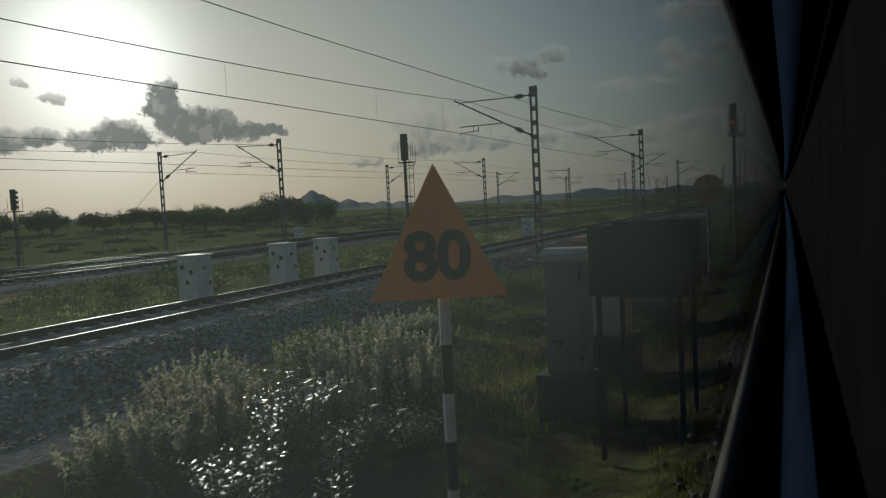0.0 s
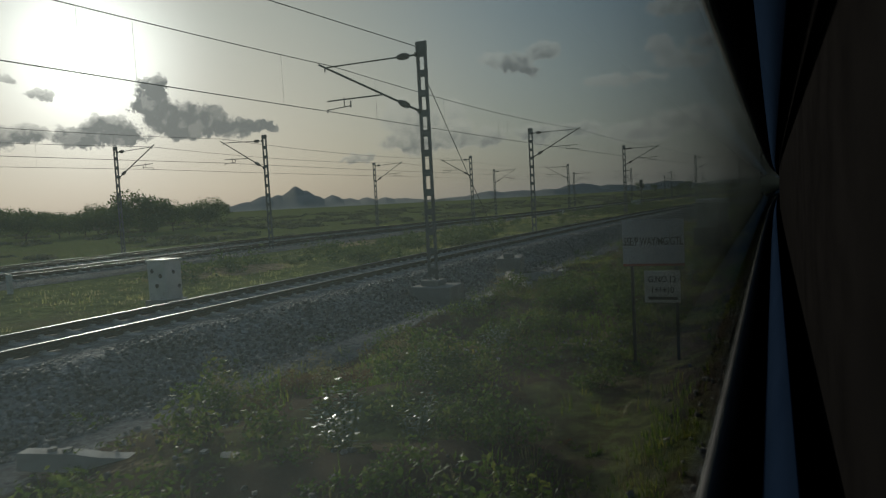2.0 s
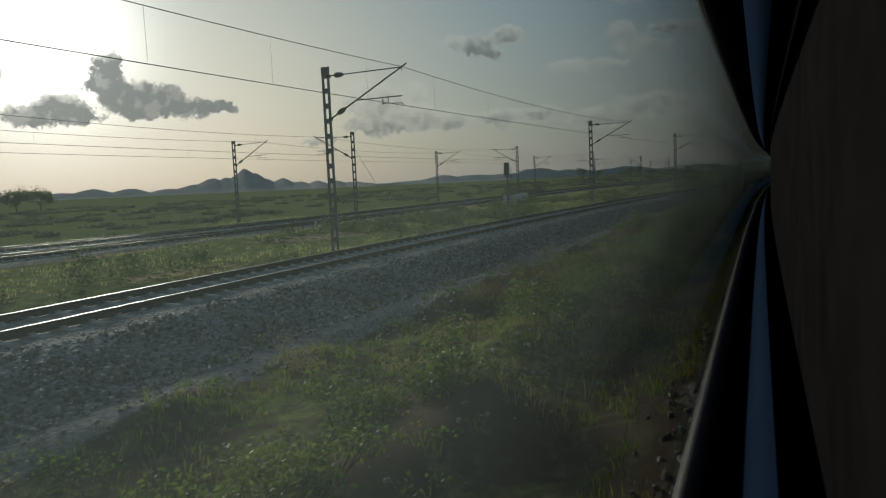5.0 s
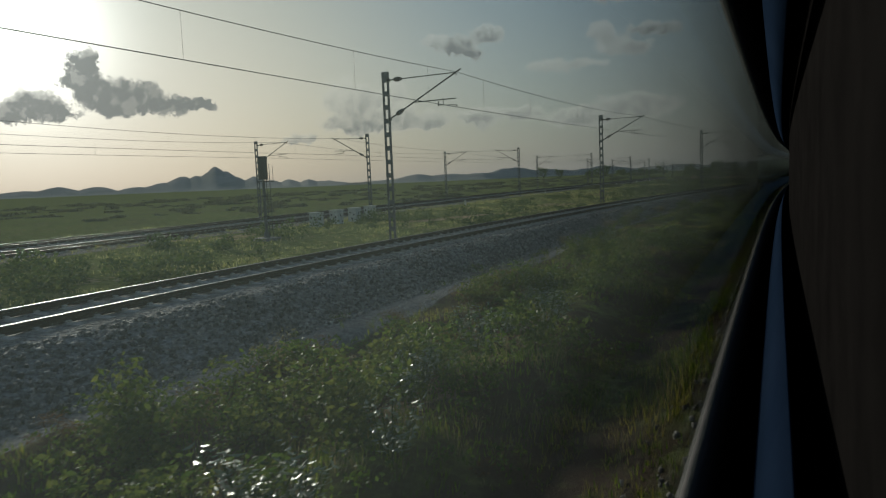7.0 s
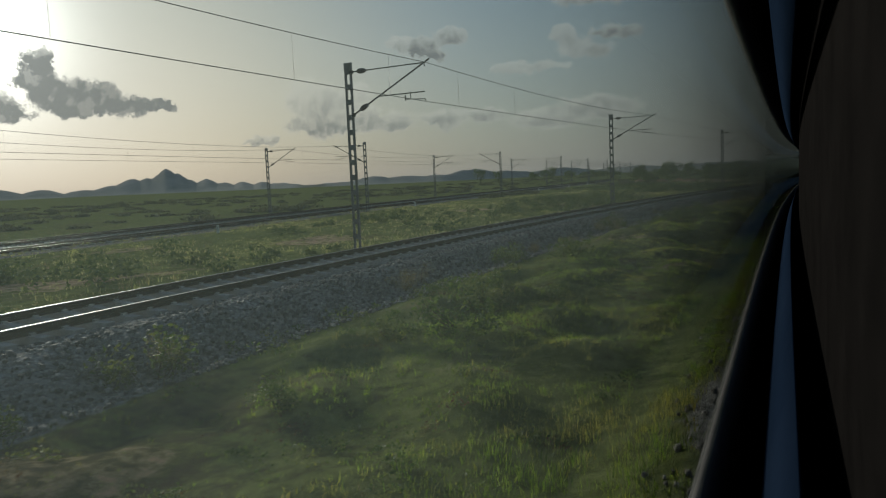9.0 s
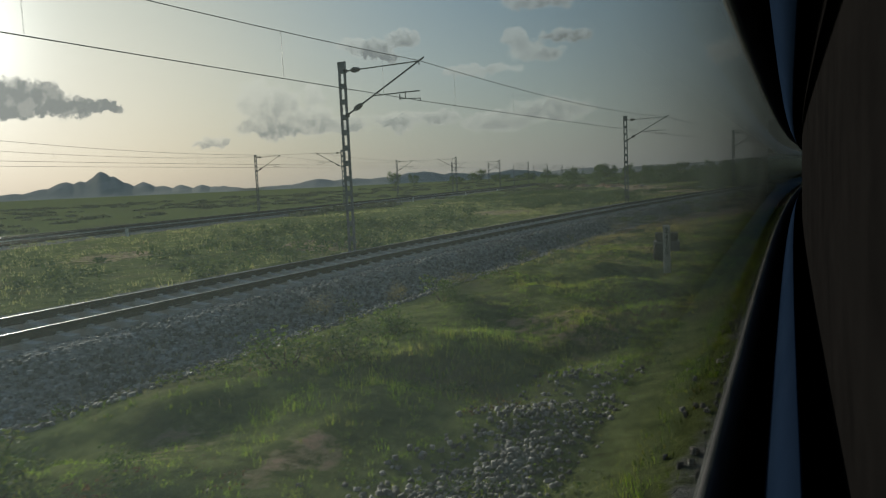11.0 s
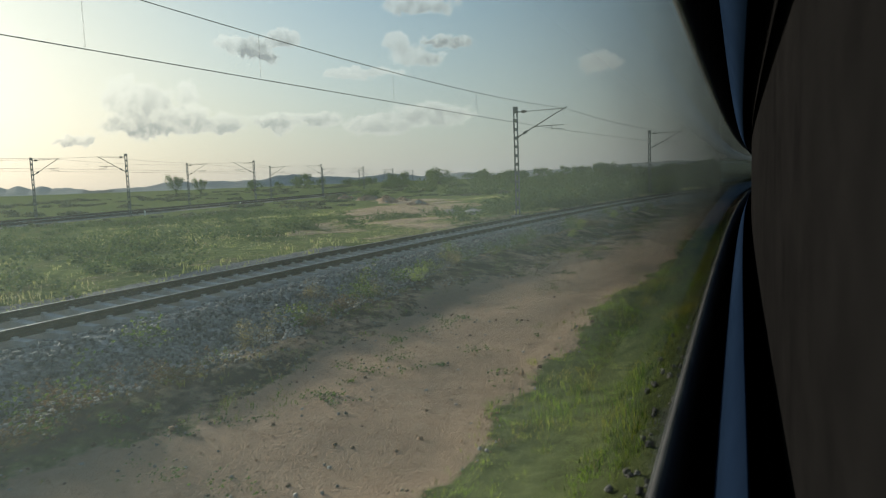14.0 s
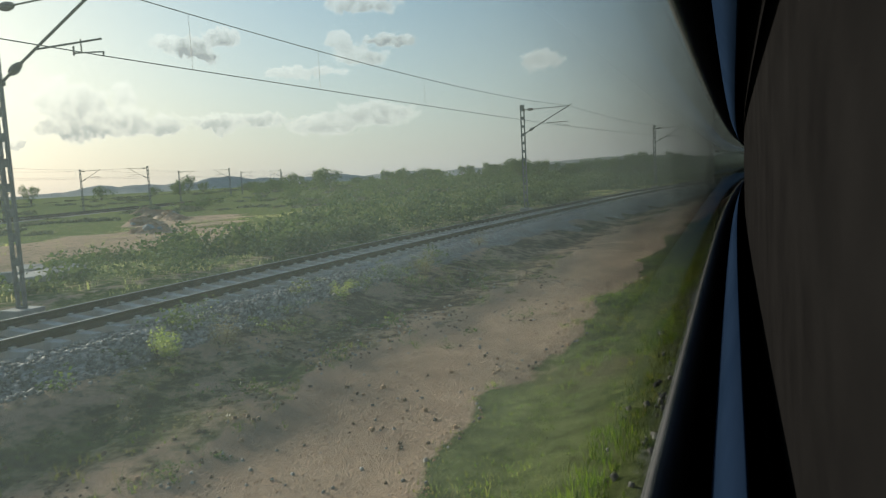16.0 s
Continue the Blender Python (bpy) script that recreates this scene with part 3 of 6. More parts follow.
def build_ground():
    s = stations((-390, -20, 30), (-20, 0, 2), (0, 330, 0.6), (330, 420, 2.5), (420, 800, 10), (800, 1590, 60))
    lat = stations((-3000, -200, 400), (-200, -20, 20), (-20, -4, 2), (-4, 2, 0.6), (2, 9.6, 0.3), (9.6, 18, 1.0), (18, 60, 1.5), (60, 140, 5), (140, 400, 20), (400, 4400, 250))
    S, L = np.meshgrid(s, lat, indexing="ij")
    h = bearing(S)
    X = np.interp(S, STATION, LINE[:, 0]) - np.sin(h) * np.maximum(L, -300)
    Y = np.interp(S, STATION, LINE[:, 1]) + np.cos(h) * np.maximum(L, -300)
    wide = np.minimum(L + 300, 0)
    X, Y = X, Y + wide
    # the last stations run out to the horizon
    last = (S > 1400)
    X = np.where(last, X + (S - 1400) * 14, X)
    first = (S < -350)
    X = np.where(first, X - 3500, X)
    Z = ground_z(S, L, X, Y)
    bed = np.exp(-((Y - far_y(X)) / 7.0) ** 4)
    Z = Z * (1 - bed) + bed * (far_z(X) - 0.36)
    ns, nl = S.shape
    verts = np.stack([X, Y, Z], -1).reshape(-1, 3)
    i, j = np.meshgrid(np.arange(ns - 1), np.arange(nl - 1), indexing="ij")
    quads = np.stack([i * nl + j, (i + 1) * nl + j, (i + 1) * nl + j + 1, i * nl + j + 1], -1).reshape(-1, 4)
    me = mesh_of("ground", verts, quads, [GROUND], smooth=True)
    near, far = path_edges(S)
    red = smooth(near - 0.25, near + 0.25, L) * (1 - smooth(far - 0.3, far + 0.3, L)) * smooth(224, 237, S)
    red = np.maximum(red, (0.5 + 0.2 * lumps(X, Y, 1.1, 5.0)) * smooth(4.2, 5.4, L) * (1 - smooth(7.6, 8.6, L)) * smooth(222, 228, S) * (1 - smooth(238, 246, S)))
    red = np.maximum(red, (0.46 + 0.16 * lumps(X, Y, 0.8, 5.0)) * smooth(far - 0.4, far, L) * (1 - smooth(9.0, 9.8, L)) * smooth(243, 250, S))
    red = np.maximum(red, 0.3 * smooth(15.0, 16.0, L) * (1 - smooth(18, 21, L)) * smooth(165, 190, S))
    red = np.maximum(red, 0.5 * smooth(15.4, 16.2, L) * (1 - smooth(17.2, 18.4, L)) * smooth(262, 276, S))
    red = np.maximum(red, 0.32 * smooth(15.0, 16.0, L) * (1 - smooth(21, 27, L + 3 * lumps(X, Y, 6.0, 2.0))) * smooth(200, 215, S) * (1 - smooth(250, 270, S)))
    red = np.maximum(red, 0.52 * smooth(0.15, 0.6, lumps(X, Y, 4.2, 12.0)) * smooth(16.5, 18.5, L) * (1 - smooth(29, 33, L)))
    red = np.maximum(red, 0.6 * sandy(X, Y) * smooth(15.0, 16, L))
    red = np.maximum(red, 0.44 * smooth(0.35, 0.7, lumps(X, Y, 2.2, 9.0)) * smooth(2.0, 3.0, L) * (1 - smooth(8, 9, L)))
    green = np.maximum(1 - smooth(0.45, 0.95, L + 0.2 * lumps(X, Y, 1.5, 2.0)), smooth(-0.7, 0.0, L - toe_lat(S)) * (1 - smooth(15.2, 16.2, L - 1.6 * smooth(165, 190, S) * (1 - smooth(262, 275, S)))))
    green = np.maximum(green, 0.8 * np.exp(-((S - 194) / 3.2) ** 2) * np.exp(-((L - 2.7) / 0.6) ** 2))
    blue = 0.85 + 0.3 * lumps(X, Y, 5.0, 1.0) - 0.28 * smooth(38, 56, L) + 0.2 * smooth(16, 20, L)
    for sc, lc in ((148.0, 5.1), (195.1, 4.6), (69.6, 5.2), (108.0, 6.6)):
        red = np.maximum(red, 0.58 * np.exp(-((S - sc) / 1.2) ** 2 - ((L - lc) / 0.7) ** 2))
    blue = blue * (1 - 0.5 * smooth(far - 0.2, far + 0.3, L) * (1 - smooth(9.0, 10.0, L)) * smooth(214, 224, S))
    blue = blue * (1 - 0.6 * np.exp(-((S - 111) / 12) ** 2 - ((L - 6.9) / 1.3) ** 2))
    green = np.maximum(green, 0.4 * smooth(0.2, 0.5, lumps(X, Y, 1.8, 13.0)) * smooth(far, far + 0.4, L) * smooth(214, 224, S) * (1 - smooth(9, 10, L)))
    green = np.where(L < -4.5, 0, green)
    # the verge is mostly bare dark soil under its plants
    bare = (1 - smooth(148, 166, S)) * (L < 10.5) * (L > -5)
    blue = blue * (1 - bare) + bare * (0.5 * blue - 0.05 + 0.25 * lumps(X, Y, 1.2, 6.0))
    cover = np.stack([red, green, np.clip(blue, 0, 1), np.ones_like(red)], -1).reshape(-1, 4)
    layer = me.color_attributes.new("cover", "FLOAT_COLOR", "POINT")
    layer.data.foreach_set("color", np.clip(cover, 0, 1).astype(np.float32).ravel())
    return tagged(new("ground", me), "uneven grassy verge and sandy scrub plain beside the railway", "ground", kind="structure")


build_ground()

# hills on the skyline: bearing, rise in degrees, half width in degrees, distance
NORTH_HILLS = ((37.6, 1.6, 0.7, 2250), (38.1, 1.25, 0.8, 2250), (36.9, 1.2, 0.75, 2250), (39.9, 1.02, 1.0, 2300), (38.9, 1.05, 0.9, 2300), (36.2, 0.8, 0.7, 2250), (34.8, 0.74, 0.75, 2250), (33.6, 0.5, 1.0, 2300), (32.3, 0.46, 0.8, 2300), (30.8, 0.36, 0.6, 2400), (29.2, 0.24, 1.2, 2400),
         (41.2, 0.62, 1.2, 2300), (43.2, 0.42, 1.2, 2400), (45.8, 0.58, 1.1, 2400), (48.1, 0.6, 1.1, 2500), (50.3, 0.4, 1.8, 2500), (53.5, 0.34, 2.5, 2600), (57.5, 0.41, 3, 2600), (63, 0.34, 4, 2600))
EAST_HILLS = ((22.4, 0.62, 1.6, 1560), (20, 0.52, 2.2, 1600), (24.6, 0.36, 1.6, 1550), (17.4, 0.44, 1.8, 1700), (27.5, 0.12, 2, 1900), (14.6, 0.72, 1.6, 2200), (12, 0.5, 2, 2400), (8, 0.55, 2.2, 2600), (3, 0.5, 2.5, 2750), (-4, 0.55, 3.5, 2600), (-12, 0.8, 5, 2600))


def build_hills():
    for az0, az1, name, label in ((27, 70, "ridge_north", "hazy blue-grey rocky hills on the skyline"), (-25, 27, "ridge_east", "long low hazy hills beyond the scrub plain")):
        az = np.arange(az0 - 1, az1 + 1, 0.1)
        depth = np.linspace(-1, 1, 13)
        A, Dp = np.meshgrid(az, depth, indexing="ij")
        dist = np.interp(A, (-25, 5, 17, 27, 40, 70), (2600, 2900, 1700, 1550, 2250, 2600)) + Dp * 330
        x, y = 120 + dist * np.cos(np.radians(A)), -1.6 + dist * np.sin(np.radians(A))
        up = np.zeros_like(A)
        for a, e, w, d in NORTH_HILLS + EAST_HILLS:
            up = np.maximum(up, (d * math.tan(radians(e)) + 4.5) * np.exp(-(np.abs(A - a) / (w * 1.8)) ** 1.7) * np.exp(-(Dp * 2.2) ** 2))
        fine = np.zeros_like(A)
        for q, amp in ((110.0, 2.5), (47.0, 1.6), (19.0, 1.0), (8.0, 0.5)):
            fine += amp * lumps(x, y, q, q)
        z = up + fine * np.clip(up / 14, 0, 1) - 3.0
        na, nd = A.shape
        i, j = np.meshgrid(np.arange(na - 1), np.arange(nd - 1), indexing="ij")
        quads = np.stack([i * nd + j, i * nd + j + 1, (i + 1) * nd + j + 1, (i + 1) * nd + j], -1).reshape(-1, 4)
        tagged(new(name, mesh_of(name, np.stack([x, y, z], -1).reshape(-1, 3), quads, [HILL], smooth=True)), label, "hills", kind="structure")


build_hills()


# ---- railway tracks ----
def rail_mesh(name, pts):
    """A flat-bottom rail swept through points on its running surface."""
    prof = [(-0.034, 0.0), (0.034, 0.0), (0.036, -0.03), (0.012, -0.05), (0.012, -0.12), (0.068, -0.15), (0.068, -0.165), (-0.068, -0.165), (-0.068, -0.15), (-0.012, -0.12), (-0.012, -0.05), (-0.036, -0.03)]
    pts = np.asarray(pts, dtype=float)
    way = np.gradient(pts, axis=0)
    way /= np.linalg.norm(way, axis=1)[:, None]
    side = np.stack([way[:, 1], -way[:, 0], np.zeros(len(pts))], 1)
    ring = np.stack([pts + a * side + np.array((0, 0, b)) for a, b in prof], 1)
    n_p = len(prof)
    i, j = np.meshgrid(np.arange(len(pts) - 1), np.arange(n_p), indexing="ij")
    j2 = (j + 1) % n_p
    quads = np.stack([i * n_p + j, i * n_p + j2, (i + 1) * n_p + j2, (i + 1) * n_p + j], -1).reshape(-1, 4)
    slots = np.where(j.ravel() == 0, 0, 1)
    return mesh_of(name, ring.reshape(-1, 3), quads, [RAIL, RAIL_SIDE], slots)


def sleeper_mesh():
    """A concrete sleeper, dipped in the middle, with its rail seats and clips."""
    bm = B()
    ys = (-1.37, -1.05, -0.6, -0.3, 0.3, 0.6, 1.05, 1.37)
    hs = (-0.17, -0.165, -0.17, -0.2, -0.2, -0.17, -0.165, -0.17)
    rings = [[bm.verts.new((sx, y, z)) for sx, z in ((-0.125, -0.38), (-0.1, h), (0.1, h), (0.125, -0.38))] for y, h in zip(ys, hs)]
    for a, b in zip(rings, rings[1:]):
        for q in range(3):
            bm.faces.new((a[q], b[q], b[q + 1], a[q + 1]))
    bm.faces.new(rings[0])
    bm.faces.new(rings[-1][::-1])
    for y in (-0.97, -0.77, 0.77, 0.97):
        box(bm, -0.05, 0.05, y - 0.035, y + 0.035, -0.17, -0.125)
    bmesh.ops.recalc_face_normals(bm, faces=bm.faces)
    me = bpy.data.meshes.new("sleeper")
    bm.to_mesh(me)
    bm.free()
    me.materials.append(SLEEPER)
    return me


SLEEPER_MESH = sleeper_mesh()


def bed_mesh(name, pts, side, prof, m, dip=None):
    """A ballast bed: a cross-section (lateral, height) swept along, a little uneven."""
    ring = np.stack([pts + a * side + np.array((0, 0, b)) for a, b in prof], 1)
    ring[:, :, 2] += 0.035 * lumps(ring[:, :, 0] * 1.0, ring[:, :, 1], 0.7, 5.0) + 0.02 * lumps(ring[:, :, 0], ring[:, :, 1], 0.23, 1.0)
    if dip is not None:
        ring[:, :, 2] -= dip[:, None] * (1 - smooth(1.2, 1.7, np.abs([a for a, b in prof])))[None, :]
    n_p = len(prof)
    i, j = np.meshgrid(np.arange(len(pts) - 1), np.arange(n_p - 1), indexing="ij")
    quads = np.stack([i * n_p + j, (i + 1) * n_p + j, (i + 1) * n_p + j + 1, i * n_p + j + 1], -1).reshape(-1, 4)
    return mesh_of(name, ring.reshape(-1, 3), quads, [m], smooth=True)


def swept(s, lat, z):
    q = spot(s, lat)
    return np.column_stack([q, np.full(len(q), z) if np.isscalar(z) else z])


def join_sleepers(poses, name):
    base = np.array([v.co[:] for v in SLEEPER_MESH.vertices])
    polys = [tuple(p.vertices) for p in SLEEPER_MESH.polygons]
    verts, faces = [], []
    for m in poses:
        mm = np.array(m)
        o = len(verts) * len(base)
        verts.append(base @ mm[:3, :3].T + mm[:3, 3])
        faces += [tuple(q + o for q in p) for p in polys]
    return mesh_of(name, np.concatenate(verts), faces, [SLEEPER])


def build_near_track():
    s = np.arange(-40, 520, 2.0)
    lat = track_lat(s)
    track = thing("railway_track", pose(0, 0, 0), "broad-gauge railway track with concrete sleepers in grey ballast", "railway track", "tracks", "structure")
    for d in (-0.87, 0.87):
        part("rail", rail_mesh("rail", swept(s, lat + d, 0.0)), track, "worn steel rail, shiny on top")
    fine = np.arange(-40, 420, 0.7)
    pts = swept(fine, track_lat(fine), 0.0)
    h = bearing(fine)
    side = np.stack([-np.sin(h), np.cos(h), np.zeros_like(h)], 1)
    prof = [(-4.4, -0.95), (-4.0, -0.84), (-3.5, -0.70), (-3.0, -0.55), (-2.5, -0.40), (-2.0, -0.24), (-1.5, -0.19), (-1.0, -0.19), (-0.5, -0.2), (0, -0.2), (0.5, -0.2), (1.0, -0.19), (1.5, -0.19), (2.0, -0.24), (2.5, -0.4), (3.0, -0.55), (3.6, -0.75)]
    part("ballast_bed", bed_mesh("ballast_bed", pts, side, prof, BALLAST, 0.1 * smooth(130, 155, fine)), track, "grey crushed-stone ballast bank")
    rest = []
    for q, st in enumerate(np.arange(-30, 330, 0.62)):
        x, y = spot(st, float(track_lat(st)))
        m = pose(x, y, 0, 0, 0, math.degrees(float(bearing(st))) + random.uniform(-0.6, 0.6))
        if 145 < st < 145 + 0.62 * 290:
            part("sleeper", SLEEPER_MESH, track).matrix_local = m
        else:
            rest.append(m)
    tagged(part("sleepers_beyond", join_sleepers(rest, "sleepers_beyond"), track), kind="stuff")


def build_far_tracks():
    for off in (-2.9, 2.9):
        track = thing("railway_track", pose(0, 0, 0), "distant main-line railway track on a low ballast bed", "railway track", "tracks", "structure")
        x = np.arange(-150, 700, 4.0)
        pts = np.column_stack([x, far_y(x) + off, far_z(x)])
        way = np.gradient(pts, axis=0)
        way /= np.linalg.norm(way, axis=1)[:, None]
        side = np.stack([-way[:, 1], way[:, 0], np.zeros(len(x))], 1)
        for d in (-0.87, 0.87):
            part("rail", rail_mesh("rail", pts + d * side), track, "worn steel rail, shiny on top")
        prof = [(-3.2, -0.75), (-2.6, -0.5), (-1.9, -0.24), (-1.0, -0.2), (0, -0.2), (1.0, -0.2), (1.9, -0.24), (2.6, -0.5), (3.2, -0.75)]
        part("ballast_bed", bed_mesh("ballast_bed", pts, side, prof, OLD_BALLAST), track, "old grey-brown ballast bed")
        poses = []
        for xx in np.arange(-20, 330, 0.65):
            a = math.degrees(math.atan2(float(far_y(xx + 1) - far_y(xx)), 1.0))
            poses.append(pose(xx, float(far_y(xx)) + off, float(far_z(xx)), 0, 0, a))
        tagged(part("sleepers", join_sleepers(poses, "sleepers"), track), kind="stuff")


def build_own_track():
    s = np.arange(-40, 520, 2.0)
    track = thing("railway_track", pose(0, 0, 0), "railway track under the coach, on its ballast", "railway track", "tracks", "structure")
    for d in (-2.22, -0.48):
        part("rail", rail_mesh("rail", swept(s, np.full(len(s), d), 0.0)), track, "worn steel rail, shiny on top")
    fine = np.arange(-40, 420, 1.0)
    h = bearing(fine)
    side = np.stack([-np.sin(h), np.cos(h), np.zeros_like(h)], 1)
    prof = [(-4.6, -0.9), (-3.6, -0.5), (-2.9, -0.24), (-2.0, -0.2), (-1.35, -0.2), (-0.7, -0.2), (0.05, -0.26), (0.5, -0.5)]
    part("ballast_bed", bed_mesh("ballast_bed", swept(fine, np.zeros(len(fine)), 0.0), side, prof, BALLAST), track, "grey ballast bed")
    poses = [pose(*spot(st, -1.35), 0, 0, 0, math.degrees(float(bearing(st)))) for st in np.arange(-30, 330, 0.65)]
    tagged(part("sleepers", join_sleepers(poses, "sleepers"), track), kind="stuff")


build_near_track()
build_own_track()
build_far_tracks()

# ---- overhead line ----
def mast_mesh(height, foot):
    """Two steel channels tied by long batten plates, with narrow slots between."""
    bm = B()
    for y in (-0.12, 0.12):
        box(bm, -0.034, 0.034, y - 0.042, y + 0.042, foot, height)
    z = foot + 0.2
    while z < height - 0.3:
        box(bm, -0.038, 0.038, -0.09, 0.09, z, z + 0.2)
        z += 0.58
    box(bm, -0.042, 0.042, -0.168, 0.168, height - 0.26, height)
    return bm


def insulator(bm, a, b):
    """A fat spindle of close sheds with metal caps."""
    a, b = Vector(a), Vector(b)
    for q in range(6):
        r = 0.075 + 0.035 * math.sin(math.pi * (q + 0.5) / 6)
        rod(bm, a.lerp(b, 0.1 + q * 0.135), a.lerp(b, 0.225 + q * 0.135), r, r * 0.8, 10)
    rod(bm, a, a.lerp(b, 0.12), 0.035, 0.06, 8)
    rod(bm, a.lerp(b, 0.9), b, 0.06, 0.03, 8)
    return bm


def build_mast(reach=3.35, height=6.85, foot=-0.75, wire_z=5.1):
    """Mast at its foot; its cantilever reaches along +y."""
    mast = thing("overhead_line_mast", pose(0, 0, 0), "lattice steel overhead-line mast with tubular cantilever arm", "mast", "overhead line masts")
    part("post", (mast_mesh(height, foot), STEEL), mast)
    part("foundation", (box(B(), -0.35, 0.35, -0.35, 0.35, foot - 0.4, foot + 0.35, 0.03), CONCRETE), mast, "square concrete foundation")
    top = Vector((0, 0.15, height - 0.36))
    low = Vector((0, 0.15, height - 2.0))
    end = Vector((0, reach, wire_z + 1.4))
    part("insulator", (insulator(B(), top.lerp(end, 0.08), top.lerp(end, 0.21)), PORCELAIN), mast, "ribbed brown insulator")
    part("insulator", (insulator(B(), low.lerp(end, 0.1), low.lerp(end, 0.22)), PORCELAIN), mast, "ribbed brown insulator")
    bm = B()
    rod(bm, top, top.lerp(end, 0.09), 0.028)
    rod(bm, top.lerp(end, 0.2), end, 0.022)
    box(bm, -0.07, 0.07, 0.1, 0.2, top.z - 0.06, top.z + 0.06)
    part("stay_tube", (bm, DARK_STEEL), mast)
    bm = B()
    rod(bm, low, low.lerp(end, 0.11), 0.035)
    rod(bm, low.lerp(end, 0.21), low.lerp(end, 1.07), 0.032)
    box(bm, -0.07, 0.07, 0.1, 0.2, low.z - 0.07, low.z + 0.07)
    part("bracket_tube", (bm, DARK_STEEL), mast)
    bm = B()
    rod(bm, end, end + Vector((0, 0.02, -0.14)), 0.02)
    part("messenger_clamp", (bm, DARK_STEEL), mast)
    start = low.lerp(end, 0.37)
    bm = B()
    rod(bm, start, (0, reach - 0.02, wire_z + 0.36), 0.022)
    rod(bm, (0, reach - 0.62, wire_z + 0.42), (0, reach - 0.62, wire_z + 0.16), 0.016)
    rod(bm, (0, reach - 0.85, wire_z + 0.3), (0, reach - 0.85, wire_z + 0.1), 0.022)
    part("register_arm", (bm, DARK_STEEL), mast)
    bm = B()
    rod(bm, (0, reach - 0.85, wire_z + 0.15), (0, reach, wire_z + 0.09), 0.016)
    rod(bm, (0, reach, wire_z + 0.1), (0, reach, wire_z), 0.018)
    part("steady_arm", (bm, DARK_STEEL), mast)
    return mast


NEAR_MASTS = ((-24.0, -1), (29.1, -1), (53.8, -1), (82.8, 1), (110.2, 1), (147.6, 1), (178.6, 1), (212.4, 1), (249.35, 1), (287.1, 1), (324.5, 1), (365, 1), (405, 1))
FAR_MASTS = ((-10, 33), (37, 33), (68.6, 33.2), (102.5, 33.6), (136, 33.0), (176.8, 31.6), (222.4, 30.1), (269.1, 27.0), (317.5, 24.4), (354.5, 22.6), (391, 20.6), (432, 19.5), (475, 18), (520, 17), (570, 15))


SHIFT = {37: -0.4, 68.6: 1.9, 102.5: 1.7}


def build_masts():
    first = None
    for s, side in NEAR_MASTS:
        lat = 15.75 if side > 0 else 9.3
        m = beside(s, lat, 0, 180 if side > 0 else 0)
        if first is None:
            first = build_mast()
            first.matrix_world = m
        else:
            copy_thing(first, m)
    distant = build_mast(3.2, 6.75, -0.7, 5.1)
    distant["label"] = "far overhead-line mast with cantilever, dark against the sky"
    count = 0
    for x, y in FAR_MASTS:
        for off in ((-4.5, 6.0) if x < 120 else (-5.6, 5.6)):
            m = pose(x + (SHIFT.get(x, 0.0) if off < 0 else 0.0), y + off, float(far_z(x)), 0, 0, 0 if off < 0 else 180)
            if count == 0:
                distant.matrix_world = m
            else:
                copy_thing(distant, m)
            count += 1


